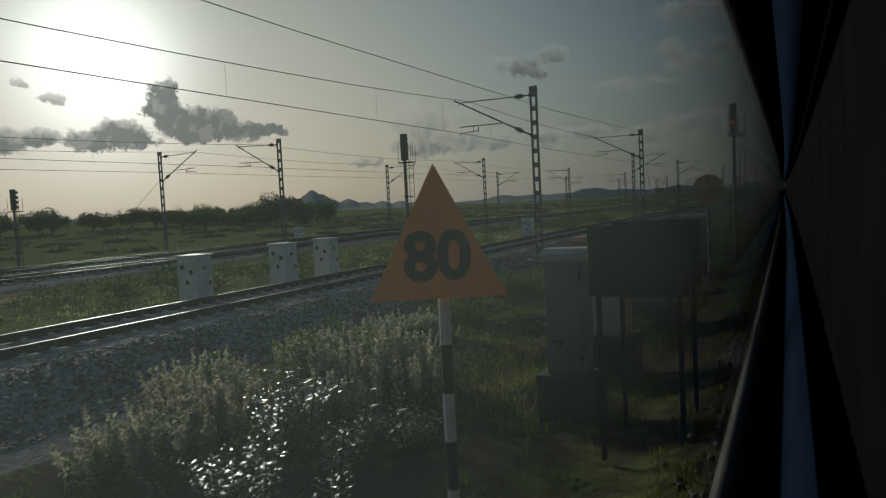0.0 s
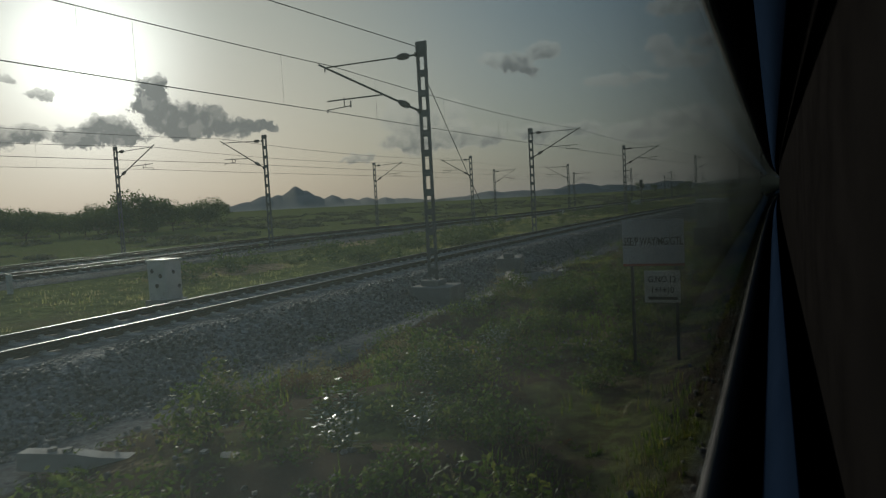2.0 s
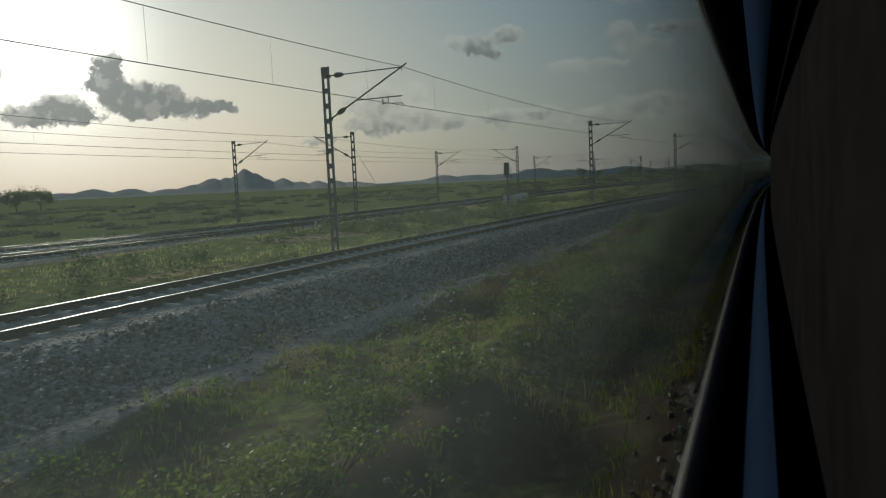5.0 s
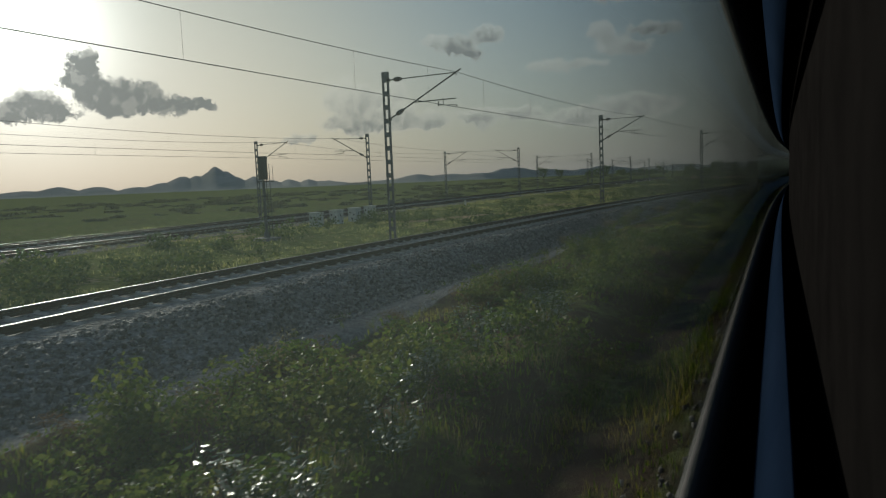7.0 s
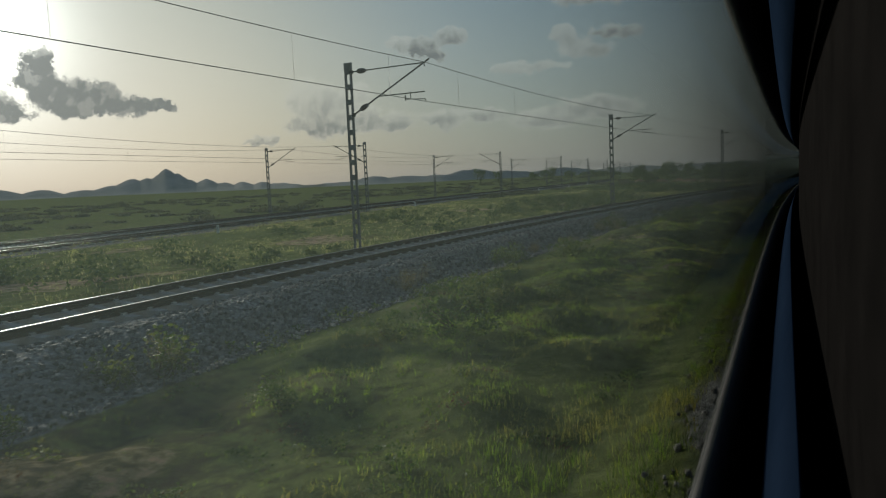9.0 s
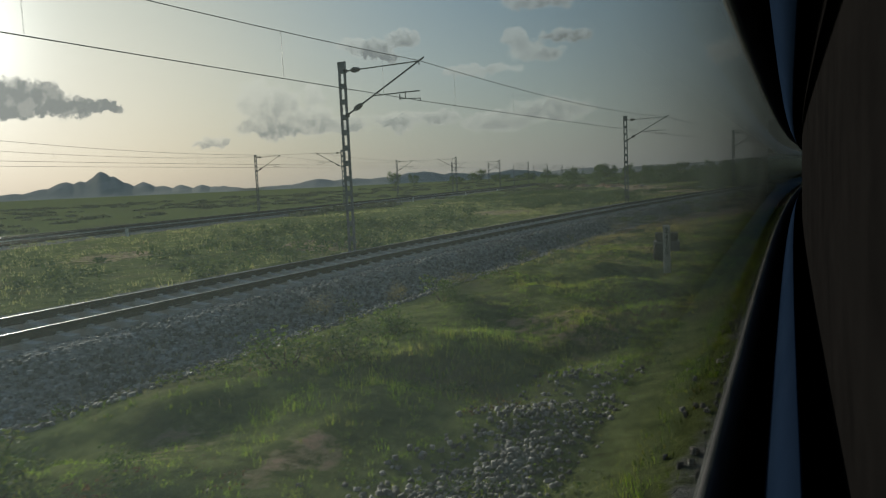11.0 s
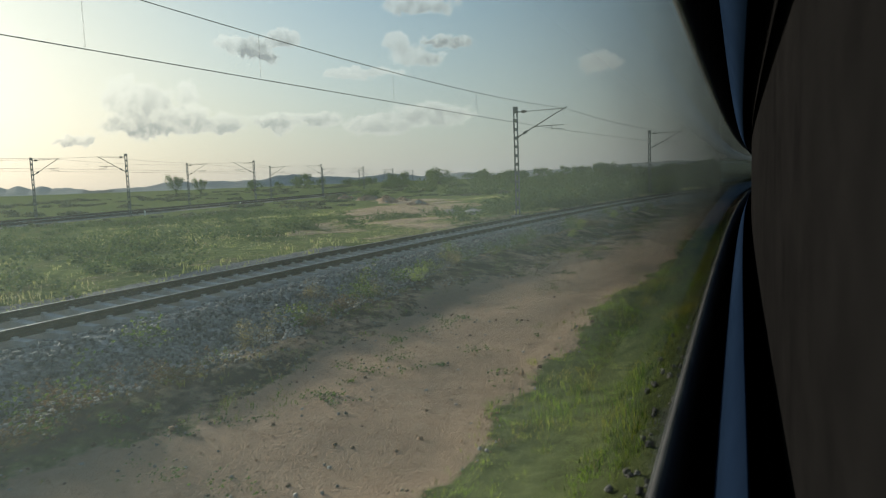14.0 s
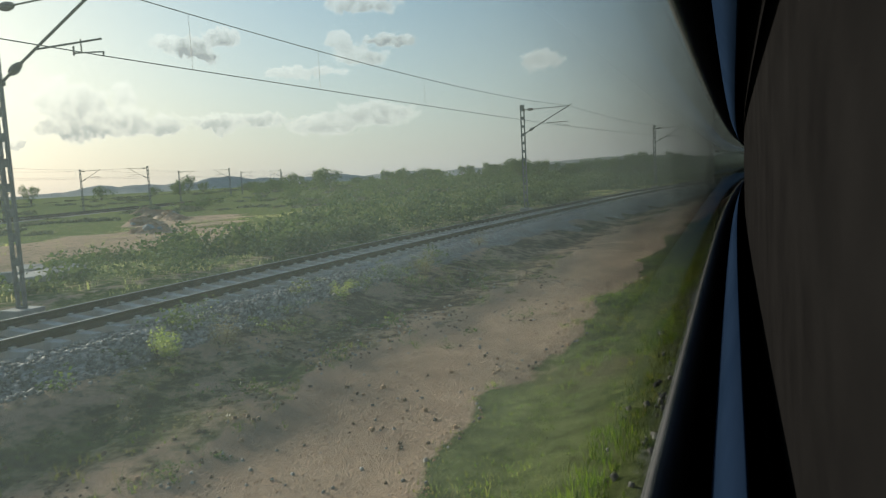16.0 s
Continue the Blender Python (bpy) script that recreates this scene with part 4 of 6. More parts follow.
def build_wires():
    def hang(ends, wire_z, name, label, gap):
        net = thing(name, pose(0, 0, 0), label, "overhead wire", "overhead wires")
        ends = [Vector(e) for e in ends]
        upper, lower = [], []
        drops = []
        for a, b in zip(ends, ends[1:]):
            length = (b - a).length
            for q in range(17):
                u = q / 16
                p = a.lerp(b, u)
                sag = 0.55 * (length / 45) ** 2 * 4 * u * (1 - u)
                if q or not upper:
                    upper.append((p.x, p.y, p.z + wire_z + 1.42 - sag))
                    lower.append((p.x, p.y, p.z + wire_z - 0.04 * 4 * u * (1 - u)))
            if gap:
                k_d = max(2, round(length / gap))
                hung = [(q + 0.5) / k_d for q in range(k_d)]
            else:
                hung = [d / length for d in (2.6, 8.1, 15.6, length - 15.0, length - 7.8, length - 2.6)]
            for u in hung:
                p = a.lerp(b, u)
                drops.append((p.x, p.y, p.z + wire_z, p.z + wire_z + 1.42 - 0.55 * (length / 45) ** 2 * 4 * u * (1 - u)))
        part("messenger_wire", wire("messenger_wire", upper, 0.012, COPPER), net)
        part("contact_wire", wire("contact_wire", lower, 0.012, COPPER), net)
        for x, y, z0, z1 in drops:
            part("dropper", wire("dropper", [(x, y, z0), (x, y, (z0 + z1) / 2), (x, y, z1)], 0.005, COPPER, 4), net)

    ends = []
    for s, side in NEAR_MASTS:
        x, y = spot(s, 12.4 if s > 40 else 12.2)
        ends.append((x, y, 0))
    hang(ends, 5.1, "catenary", "thin dark overhead contact and messenger wires with droppers", 0)
    for off in (-2.9, 2.9):
        hang([(x, y + off, float(far_z(x))) for x, y in FAR_MASTS], 5.1, "catenary", "distant overhead wires of the main line", 14.0)
    # a second messenger that ends in an anchor beyond the near-side masts
    extra = thing("anchor_wire", pose(0, 0, 0), "slack overhead wire running to an anchor mast", "overhead wire", "overhead wires")
    pts = [(*spot(s, l), z) for s, l, z in ((-30, 11.4, 7.3), (-5, 11.2, 6.9), (15, 10.8, 6.6), (35, 10.2, 6.5), (53.8, 9.4, 6.7))]
    part("messenger_wire", wire("messenger_wire", pts, 0.012, COPPER), extra)
    stay = thing("guy_wire", pose(0, 0, 0), "diagonal steel stay wire of a mast", "stay wire")
    a, b = spot(53.8, 9.3), spot(61.0, 9.4)
    part("cable", wire("cable", [(*a, 6.0), (*((a + b) / 2), 2.6), (*b, -0.7)], 0.012, COPPER), stay)

    for top, foot in (((136.0, 27.5, 5.4), (143.5, 27.3, -1.1)), ((37.0, 39.0, 4.9), (30.5, 39.4, -0.8))):
        stay = thing("guy_wire", pose(0, 0, 0), "diagonal steel stay wire of a mast", "stay wire", "stay wires")
        mid = (Vector(top) + Vector(foot)) / 2
        part("cable", wire("cable", [top, tuple(mid), foot], 0.012, COPPER), stay)


build_masts()
build_wires()

# ---- the coach the camera rides in ----
def build_coach():
    s = np.arange(-34, 420, 1.0)
    z = 2.206
    coach = thing("train_coach", pose(0, 0, 0), "dark unlit railway coach interior with a long window opening", "train coach", kind="structure")

    def strip(name, prof, m, label):
        pts = swept(s, np.zeros(len(s)), 0.0)
        h = bearing(s)
        side = np.stack([-np.sin(h), np.cos(h), np.zeros_like(h)], 1)
        ring = np.stack([pts + a * side + np.array((0, 0, b)) for a, b in prof], 1)
        n_p = len(prof)
        i, j = np.meshgrid(np.arange(len(s) - 1), np.arange(n_p), indexing="ij")
        j2 = (j + 1) % n_p
        quads = np.stack([i * n_p + j, i * n_p + j2, (i + 1) * n_p + j2, (i + 1) * n_p + j], -1).reshape(-1, 4)
        part(name, mesh_of(name, ring.reshape(-1, 3), quads, [m]), coach, label)

    a, b = 0.13, 0.165
    strip("lower_wall", [(a, 0.45), (b, 0.45), (b, z - 0.67), (b - 0.012, z - 0.655), (a + 0.012, z - 0.655), (a, z - 0.67)], COACH_WALL, "dark wall panel below the window")
    strip("upper_wall", [(a, z + 0.5), (a + 0.012, z + 0.485), (b - 0.012, z + 0.485), (b, z + 0.5), (b, 4.2), (a, 4.2)], COACH_WALL, "dark wall panel above the window")
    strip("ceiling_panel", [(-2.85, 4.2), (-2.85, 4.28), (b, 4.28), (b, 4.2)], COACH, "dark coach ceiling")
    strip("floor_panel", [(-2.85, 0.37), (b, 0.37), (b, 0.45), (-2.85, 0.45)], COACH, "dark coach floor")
    strip("partition", [(-0.18, 0.45), (-0.1, 0.45), (-0.1, 4.2), (-0.18, 4.2)], CURTAIN, "curtain beside the seat, coloured near-black for the unlit interior")
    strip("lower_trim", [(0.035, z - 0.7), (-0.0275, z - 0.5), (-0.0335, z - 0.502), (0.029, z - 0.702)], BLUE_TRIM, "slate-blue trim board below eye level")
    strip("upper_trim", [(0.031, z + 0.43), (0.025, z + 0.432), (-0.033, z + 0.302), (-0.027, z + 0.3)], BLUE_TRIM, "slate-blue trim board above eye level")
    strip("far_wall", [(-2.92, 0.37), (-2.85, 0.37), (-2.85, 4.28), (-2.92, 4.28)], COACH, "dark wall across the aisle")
    for end in (s[0], s[-1]):
        part("end_wall", (box(B(), -0.04, 0.04, -2.85, b, 0.4, 4.25), COACH), coach, "dark bulkhead").matrix_local = beside(end, 0, 0)
    h = bearing(s)
    side = np.stack([-np.sin(h), np.cos(h), np.zeros_like(h)], 1)
    i = np.arange(len(s) - 1)
    quads = np.stack([i * 2, (i + 1) * 2, (i + 1) * 2 + 1, i * 2 + 1], -1)
    for lat, label, m in ((0.156, "dusty greenish outer window glass", GLASS), (0.141, "greenish inner glass of the double window", INNER_GLASS)):
        ring = np.stack([swept(s, np.zeros(len(s)), q) + lat * side for q in (z - 0.67, z + 0.5)], 1)
        glass = part("window_pane", mesh_of("window_pane", ring.reshape(-1, 3), quads, [m]), coach, label)
        glass.visible_shadow = False


build_coach()

# ---- line-side things ----
def lettering(name, body, size, m, parent, place):
    """Flat letters from the built-in font, in the x-z plane of their place."""
    curve = bpy.data.curves.new(name, "FONT")
    curve.body, curve.size, curve.extrude = body, size, 0.001
    curve.offset = size * (0.034 if size > 0.2 else 0.012)
    curve.align_x, curve.align_y, curve.space_line = "CENTER", "CENTER", 0.85
    holder = new(name, curve)
    bpy.context.view_layer.update()
    me = bpy.data.meshes.new_from_object(holder.evaluated_get(bpy.context.evaluated_depsgraph_get()))
    bpy.data.objects.remove(holder)
    bpy.data.curves.remove(curve)
    me.materials.clear()
    me.materials.append(m)
    ob = part(name, me, parent)
    ob.matrix_local = place
    return ob


def ring_mesh(name, r0, r1, a0, a1, m):
    """A flat arc in the x-y plane."""
    bm = B()
    n_q = 14
    rows = []
    for q in range(n_q + 1):
        a = radians(a0 + (a1 - a0) * q / n_q)
        rows.append([bm.verts.new((r * math.cos(a), r * math.sin(a), 0)) for r in (r0, r1)])
    for a, b in zip(rows, rows[1:]):
        bm.faces.new((a[0], a[1], b[1], b[0]))
    me = bpy.data.meshes.new(name)
    bm.to_mesh(me)
    bm.free()
    me.materials.append(m)
    return me


def stencil(parent, body, place, scale=1.0):
    """A stencilled number in a broken ring with a bar across."""
    for a0, a1 in ((20, 72), (108, 160), (200, 252), (288, 340)):
        part("stencil_arc", ring_mesh("stencil_arc", 0.125 * scale, 0.14 * scale, a0, a1, BLACK_PAINT), parent).matrix_local = place
    part("stencil_bar", (box(B(), -0.14 * scale, 0.14 * scale, -0.006, 0.006, 0, 0.001), BLACK_PAINT), parent).matrix_local = place
    top, low = body
    lettering("stencil_text", top, 0.11 * scale, BLACK_PAINT, parent, place @ pose(0, 0.05 * scale, 0.001))
    lettering("stencil_text", low, 0.12 * scale, BLACK_PAINT, parent, place @ pose(0, -0.06 * scale, 0.001))


def hood_mesh(w, d, z, rise):
    """A sloping cabinet roof with a chamfered front."""
    bm = B()
    e = 0.03
    pts = [(-e, z - 0.1), (-e, z), (0.25 * d, z + rise), (d + e, z + rise), (d + e, z - 0.1)]
    a = [bm.verts.new((x, -w / 2 - e, h)) for x, h in pts]
    b = [bm.verts.new((x, w / 2 + e, h)) for x, h in pts]
    n_q = len(pts)
    for q in range(n_q):
        bm.faces.new((a[q], a[(q + 1) % n_q], b[(q + 1) % n_q], b[q]))
    bm.faces.new(a[::-1])
    bm.faces.new(b)
    bmesh.ops.recalc_face_normals(bm, faces=bm.faces)
    return bm


def location_box(s, lat0, lat1, top, depth=0.6, code=None, tag="", plinth=0.6, label="", base_z=-0.85, group="location boxes", paint=None):
    """An apparatus case on a concrete plinth; its door faces the oncoming train. lat0 is the edge farther from the line."""
    w = lat0 - lat1
    paint = paint or SHADED_CABINET
    m = beside(s, (lat0 + lat1) / 2, base_z)
    case = thing("location_box", m, label or "grey painted steel signalling cabinet with stencilled code, on a concrete plinth", "cabinet", group)
    t = top - base_z
    part("plinth", (box(B(), -0.12, depth + 0.12, -w / 2 - 0.14, w / 2 + 0.14, -0.1, plinth, 0.02), PLINTH), case, "dark concrete plinth")
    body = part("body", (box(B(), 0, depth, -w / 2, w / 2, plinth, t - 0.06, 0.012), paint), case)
    # the roof takes the paler paint, which stands in for sunlight on it
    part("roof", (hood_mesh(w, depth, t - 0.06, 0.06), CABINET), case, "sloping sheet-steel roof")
    door = part("door", (box(B(), -0.018, 0.006, -w / 2 + 0.06, w / 2 - 0.06, plinth + 0.06, t - 0.17, 0.006), paint), case)
    lock = B()
    rod(lock, (-0.03, w / 2 - 0.2, plinth + 0.42), (-0.018, w / 2 - 0.2, plinth + 0.42), 0.025)
    box(lock, -0.035, -0.02, w / 2 - 0.215, w / 2 - 0.185, plinth + 0.4, plinth + 0.47)
    part("lock", (lock, DARK_STEEL), door)
    part("handle", (box(B(), -0.05, -0.018, w / 2 - 0.16, w / 2 - 0.1, plinth + 0.45, plinth + 0.47, 0.004), DARK_STEEL), door)
    for z in (plinth + 0.2, t - 0.4):
        hinge = B()
        rod(hinge, (-0.02, -w / 2 + 0.05, z), (-0.02, -w / 2 + 0.05, z + 0.09), 0.012)
        part("hinge", (hinge, DARK_STEEL), door)
    if code:
        front = Matrix(((0, 0, -1, -0.021), (-1, 0, 0, 0.06), (0, 1, 0, plinth + 0.62 * (t - plinth)), (0, 0, 0, 1)))
        stencil(case, code, front)
        side = Matrix(((1, 0, 0, depth * 0.55), (0, 0, -1, -w / 2 - 0.003), (0, 1, 0, plinth + 0.68 * (t - plinth)), (0, 0, 0, 1)))
        stencil(case, code, side, 0.9)
        at = front @ pose(0.25, 0.02, 0)
        for x0, x1, y0, y1 in ((-0.1, 0.1, 0.095, 0.105), (-0.1, 0.1, -0.105, -0.095), (-0.105, -0.095, -0.1, 0.1), (0.095, 0.105, -0.1, 0.1)):
            part("label_frame", (box(B(), x0, x1, y0, y1, 0, 0.001), BLACK_PAINT), case).matrix_local = at
        if tag:
            lettering("label_text", tag, 0.055, BLACK_PAINT, case, at @ pose(0, 0, 0.001))
    return case


location_box(9.4, 3.0, 2.46, 1.5, 0.42, None, "", 0.65, "weathered grey signalling cabinet without lettering, body toned for shade, on a plinth")
location_box(11.9, 3.27, 2.43, 1.51, 0.58, ("LB", "54"), "GETR", 0.7, "pale signalling cabinet with code LB 54, one side peeling and rusty", paint=CABINET)
lb54 = bpy.context.scene.objects.get("location_box.001")
for piece in lb54.children:
    if piece.name.startswith("roof"):
        piece.data.materials[0] = RUSTED_SIDE
part("side_panel", (box(B(), 0.012, 0.568, -0.4222, -0.4195, 0.712, 2.29), RUSTED_SIDE), lb54, "peeling ochre and rusty side sheet")
location_box(16.1, 3.22, 2.36, 1.42, 0.62, ("LB", "55"), "", 0.6)
location_box(26.6, 3.36, 2.51, 1.4, 0.6, ("LB", "56"), "S.10\nUC.STR\n10.TR", 0.6)
location_box(67.2, 3.18, 2.38, 1.68, 0.6, ("LB", "57"), "", 1.3)
location_box(70.7, 2.95, 2.2, 1.6, 0.6, ("LB", "58"), "", 1.3)
small = thing("junction_box", beside(16.95, 2.25, 0.05), "small grey steel junction box beside a larger cabinet", "junction box")
part("body", (box(B(), 0, 0.3, -0.16, 0.16, -0.85, 0.7, 0.01), SHADED_CABINET), small)
part("lid", (box(B(), -0.02, 0.32, -0.18, 0.18, 0.7, 0.74, 0.008), SHADED_CABINET), small)

# white cabinets across the line, and beyond
for s, lat, top, base in ((16.3, 15.9, 1.07, -0.5), (20.65, 16.0, 1.12, -0.5), (23.3, 16.0, 1.12, -0.5), (51.1, 17.2, 0.85, -0.55), (55.3, 41.0, 0.75, -0.6),
                          (159.3, 29.2, 0.36, -0.85), (162.3, 29.9, 0.36, -0.85), (165.3, 30.6, 0.36, -0.85), (168.3, 31.4, 0.36, -0.85)):
    case = thing("relay_case", beside(s, lat, base), "white-painted signalling case with dark round vents, across the track", "cabinet", "white relay cases")
    h = top - base
    part("plinth", (box(B(), -0.42, 0.42, -0.46, 0.46, -0.2, 0.16, 0.02), CONCRETE), case)
    part("body", (box(B(), -0.33, 0.33, -0.36, 0.36, 0.16, h - 0.05, 0.015), WHITE_PAINT), case)
    part("lid", (box(B(), -0.37, 0.37, -0.4, 0.4, h - 0.05, h, 0.01), WHITE_PAINT), case)
    for x, y, z in ((-0.34, 0.17, h - 0.35), (-0.34, -0.16, h - 0.5), (-0.34, 0.0, h - 0.8)):
        vent = B()
        rod(vent, (x, y, z), (x + 0.02, y, z), 0.07, 0.07, 12)
        part("vent", (vent, BLACK_PAINT), case, "dark round vent")
    for x, z in ((0.0, h - 0.4), (0.2, h - 0.85)):
        vent = B()
        rod(vent, (x, -0.372, z), (x, -0.35, z), 0.06, 0.06, 12)
        part("vent", (vent, BLACK_PAINT), case, "dark round vent")


def striped_post(parent, x, y, z0, z1, r=0.05, band=0.42, paint=None):
    z, odd = z1, False
    while z > z0:
        bm = B()
        rod(bm, (x, y, max(z - band, z0)), (x, y, z), r, r, 12)
        part("post_band", (bm, BLACK_PAINT if odd else paint or WHITE_PAINT), parent, "black band" if odd else "white band")
        z, odd = z - band, not odd


def plate(parent, name, outline, m, label, thick=0.012):
    """A flat plate in the y-z plane with the given outline, facing back along the line."""
    bm = B()
    front = [bm.verts.new((-thick, y, z)) for y, z in outline]
    rear = [bm.verts.new((0, y, z)) for y, z in outline]
    q_n = len(outline)
    bm.faces.new(front)
    bm.faces.new(rear[::-1])
    for q in range(q_n):
        bm.faces.new((front[q], rear[q], rear[(q + 1) % q_n], front[(q + 1) % q_n]))
    bmesh.ops.recalc_face_normals(bm, faces=bm.faces)
    return part(name, (bm, m), parent, label)


def facing_back(x, y, z):
    """Axes for lettering on a plate that faces back along the line."""
    return Matrix(((0, 0, -1, x), (-1, 0, 0, y), (0, 1, 0, z), (0, 0, 0, 1)))


# speed board
board = thing("speed_sign", beside(5.44, 2.66, -0.8, 28), "orange triangular speed board reading 80 on a striped post", "sign")
striped_post(board, 0.07, -0.04, -0.1, 3.05)
plate(board, "triangle_plate", [(0.575, 2.19), (-0.575, 2.19), (0.0, 3.32)], SIGN_YELLOW, "faded orange triangular plate")
lettering("number", "80", 0.56, BLACK_PAINT, board, facing_back(-0.015, 0.0, 2.53))

# loop board
board = thing("loop_sign", beside(22.35, 2.02, -0.8, 16), "round amber board reading T over LOOP on a striped post", "sign")
striped_post(board, 0.07, 0.0, -0.1, 2.75, paint=PALE_GREY)
disc = [(0.425 * math.cos(a * math.pi / 20), 3.03 + 0.425 * math.sin(a * math.pi / 20)) for a in range(40)]
plate(board, "disc_plate", disc, SIGN_LOOP, "faded amber disc")
rim = part("rim", ring_mesh("rim", 0.40, 0.425, 0, 360, BLACK_PAINT), board)
rim.matrix_local = facing_back(-0.014, 0, 3.03)
part("dividing_line", (box(B(), -0.4, 0.4, -0.008, 0.008, 0, 0.001), BLACK_PAINT), board).matrix_local = facing_back(-0.014, 0, 3.04)
lettering("text", "T", 0.3, BLACK_PAINT, board, facing_back(-0.015, 0.0, 3.22))
lettering("text", "LOOP", 0.25, BLACK_PAINT, board, facing_back(-0.015, 0.0, 2.9))
heap = B()
box(heap, -0.5, 0.5, -0.5, 0.5, 0, 0.45)
for v in heap.verts:
    if v.co.z > 0.2:
        v.co.x *= 0.35
        v.co.y *= 0.35
base = thing("sign_footing", beside(22.4, 2.3, -0.75), "warm grey cement mound at the foot of a sign", "footing")
bmesh.ops.bevel(heap, geom=list(heap.edges), offset=0.12, segments=3, affect="EDGES", profile=0.6)
part("block", (heap, CEMENT), base)

# two black panels in place of a dark cabinet, its shade painted in
for s in (7.75, 8.95):
    panel = thing("notice_board", beside(s, 1.45, -0.6), "black panel on short legs, in place of a dark cabinet", "board", "dark boards")
    part("panel", (box(B(), -0.02, 0.02, -0.52, 0.52, 1.7, 2.46, 0.005), BLACK_PAINT), panel)
    for y in (-0.42, 0.42):
        part("leg", (box(B(), -0.025, 0.025, y - 0.025, y + 0.025, -0.1, 1.75), DARK_STEEL), panel)

# small yellow notice with unreadable lines
note = thing("notice", beside(13.35, 1.56, -0.75), "small faded yellow notice plate with illegible lines", "notice")
part("plate", (box(B(), -0.01, 0.01, -0.19, 0.19, 0.85, 1.38, 0.004), LEMON), note)
part("leg", (box(B(), 0.01, 0.04, -0.02, 0.02, -0.1, 1.2), DARK_STEEL), note)
for q in range(7):
    part("line", (box(B(), -0.012, -0.0105, -0.15 + 0.03 * (q % 3), 0.15, 1.3 - q * 0.065, 1.325 - q * 0.065), RED_PAINT), note)


def signal(s, lat, base, top, toward_train, with_light, wide=0.14):
    """A colour-light signal: tube post, ladder, platform and hooded lamp case."""
    post = thing("colour_light_signal", beside(s, lat, base), "four-aspect colour-light signal on a grey tubular post with ladder", "signal", "signals")
    h = top - base
    face = -1 if toward_train else 1
    part("footing", (box(B(), -0.55, 0.55, -0.5, 0.5, -0.3, 0.12, 0.03), CONCRETE), post, "square concrete footing")
    bm = B()
    rod(bm, (0, 0, 0), (0, 0, h - 1.2), 0.085, 0.075, 14)
    rod(bm, (0, 0, 0.1), (0, 0, 0.4), 0.17, 0.12, 14)
    part("post", (bm, STEEL), post)
    for z in (1.2, h * 0.52):
        bm = B()
        rod(bm, (0, 0, z), (0, 0, z + 0.06), 0.115, 0.115, 14)
        box(bm, -0.03, 0.03, -0.34, 0, z, z + 0.04)
        part("clamp", (bm, DARK_STEEL), post)
    bm = B()
    for y in (-0.2, -0.42):
        rod(bm, (0, y, -0.05), (0, y, h - 0.4), 0.014, 0.014, 6)
    part("ladder_rail", (bm, DARK_STEEL), post)
    z = 0.2
    while z < h - 0.6:
        bm = B()
        rod(bm, (0, -0.2, z), (0, -0.42, z), 0.01, 0.01, 6)
        part("rung", (bm, DARK_STEEL), post)
        z += 0.32
    bm = B()
    box(bm, -0.25, 0.25, -0.45, 0.2, h - 1.32, h - 1.27)
    for y in (-0.44, 0.19):
        for x in (-0.24, 0.24):
            rod(bm, (x, y, h - 1.3), (x, y, h - 0.5), 0.012, 0.012, 6)
    part("platform", (bm, DARK_STEEL), post)
    case = part("lamp_case", (box(B(), -0.1, 0.1, -wide, wide, h - 1.2, h, 0.02), BLACK_PAINT), post, "black lamp case")
    for q in range(4):
        z = h - 0.18 - q * 0.28
        bm = B()
        rod(bm, (face * 0.1, 0, z + 0.02), (face * 0.27, 0, z - 0.02), 0.1, 0.085, 12)
        part("hood", (bm, BLACK_PAINT), case)
        if with_light and q == 2:
            bm = B()
            rod(bm, (face * 0.272, 0, z - 0.02), (face * 0.276, 0, z - 0.02), 0.06, 0.06, 12)
            part("lens", (bm, RED_LAMP), case, "lit red lens")
    return post


RED_LAMP, k = material("red_lamp", 0.3)
k.bsdf.inputs["Base Color"].default_value = (0.5, 0.02, 0.02, 1)
k.bsdf.inputs["Emission Color"].default_value = (1.0, 0.05, 0.03, 1)
k.bsdf.inputs["Emission Strength"].default_value = 1.5
signal(32.4, 1.86, -0.72, 5.7, True, True)
signal(29.4, 15.6, -0.5, 5.45, False, False)
signal(149.6, 24.6, -0.55, 3.75, False, False, 0.24)
signal(27.7, 40.4, -0.6, 4.3, False, False)

# gang board
gang = thing("gang_board", beside(46.9, 1.86, -0.8), "pale blue-white maintenance board with red lower edge on posts", "sign")
part("panel", (box(B(), -0.012, 0.012, -0.5, 0.5, 1.76, 2.5, 0.004), SIGN_WHITE), gang)
part("edge", (box(B(), -0.014, 0.014, -0.5, 0.5, 1.72, 1.76), RED_PAINT), gang, "red painted edge")
lettering("text", "SSE/P.WAY/MG/GTL", 0.155, BLACK_PAINT, gang, facing_back(-0.015, 0, 2.13) @ Matrix.Diagonal((0.72, 1.25, 1, 1)))
part("lower_panel", (box(B(), -0.012, 0.012, -0.42, 0.16, 1.1, 1.64, 0.004), WHITE_PAINT), gang)
lettering("text", "G.NO.12", 0.15, BLACK_PAINT, gang, facing_back(-0.015, -0.13, 1.49) @ Matrix.Diagonal((0.8, 1, 1, 1)))
lettering("text", "1+1+10", 0.15, BLACK_PAINT, gang, facing_back(-0.015, -0.13, 1.31) @ Matrix.Diagonal((0.8, 1, 1, 1)))
part("bar", (box(B(), -0.0145, -0.013, -0.38, 0.1, 1.15, 1.2), BLACK_PAINT), gang)
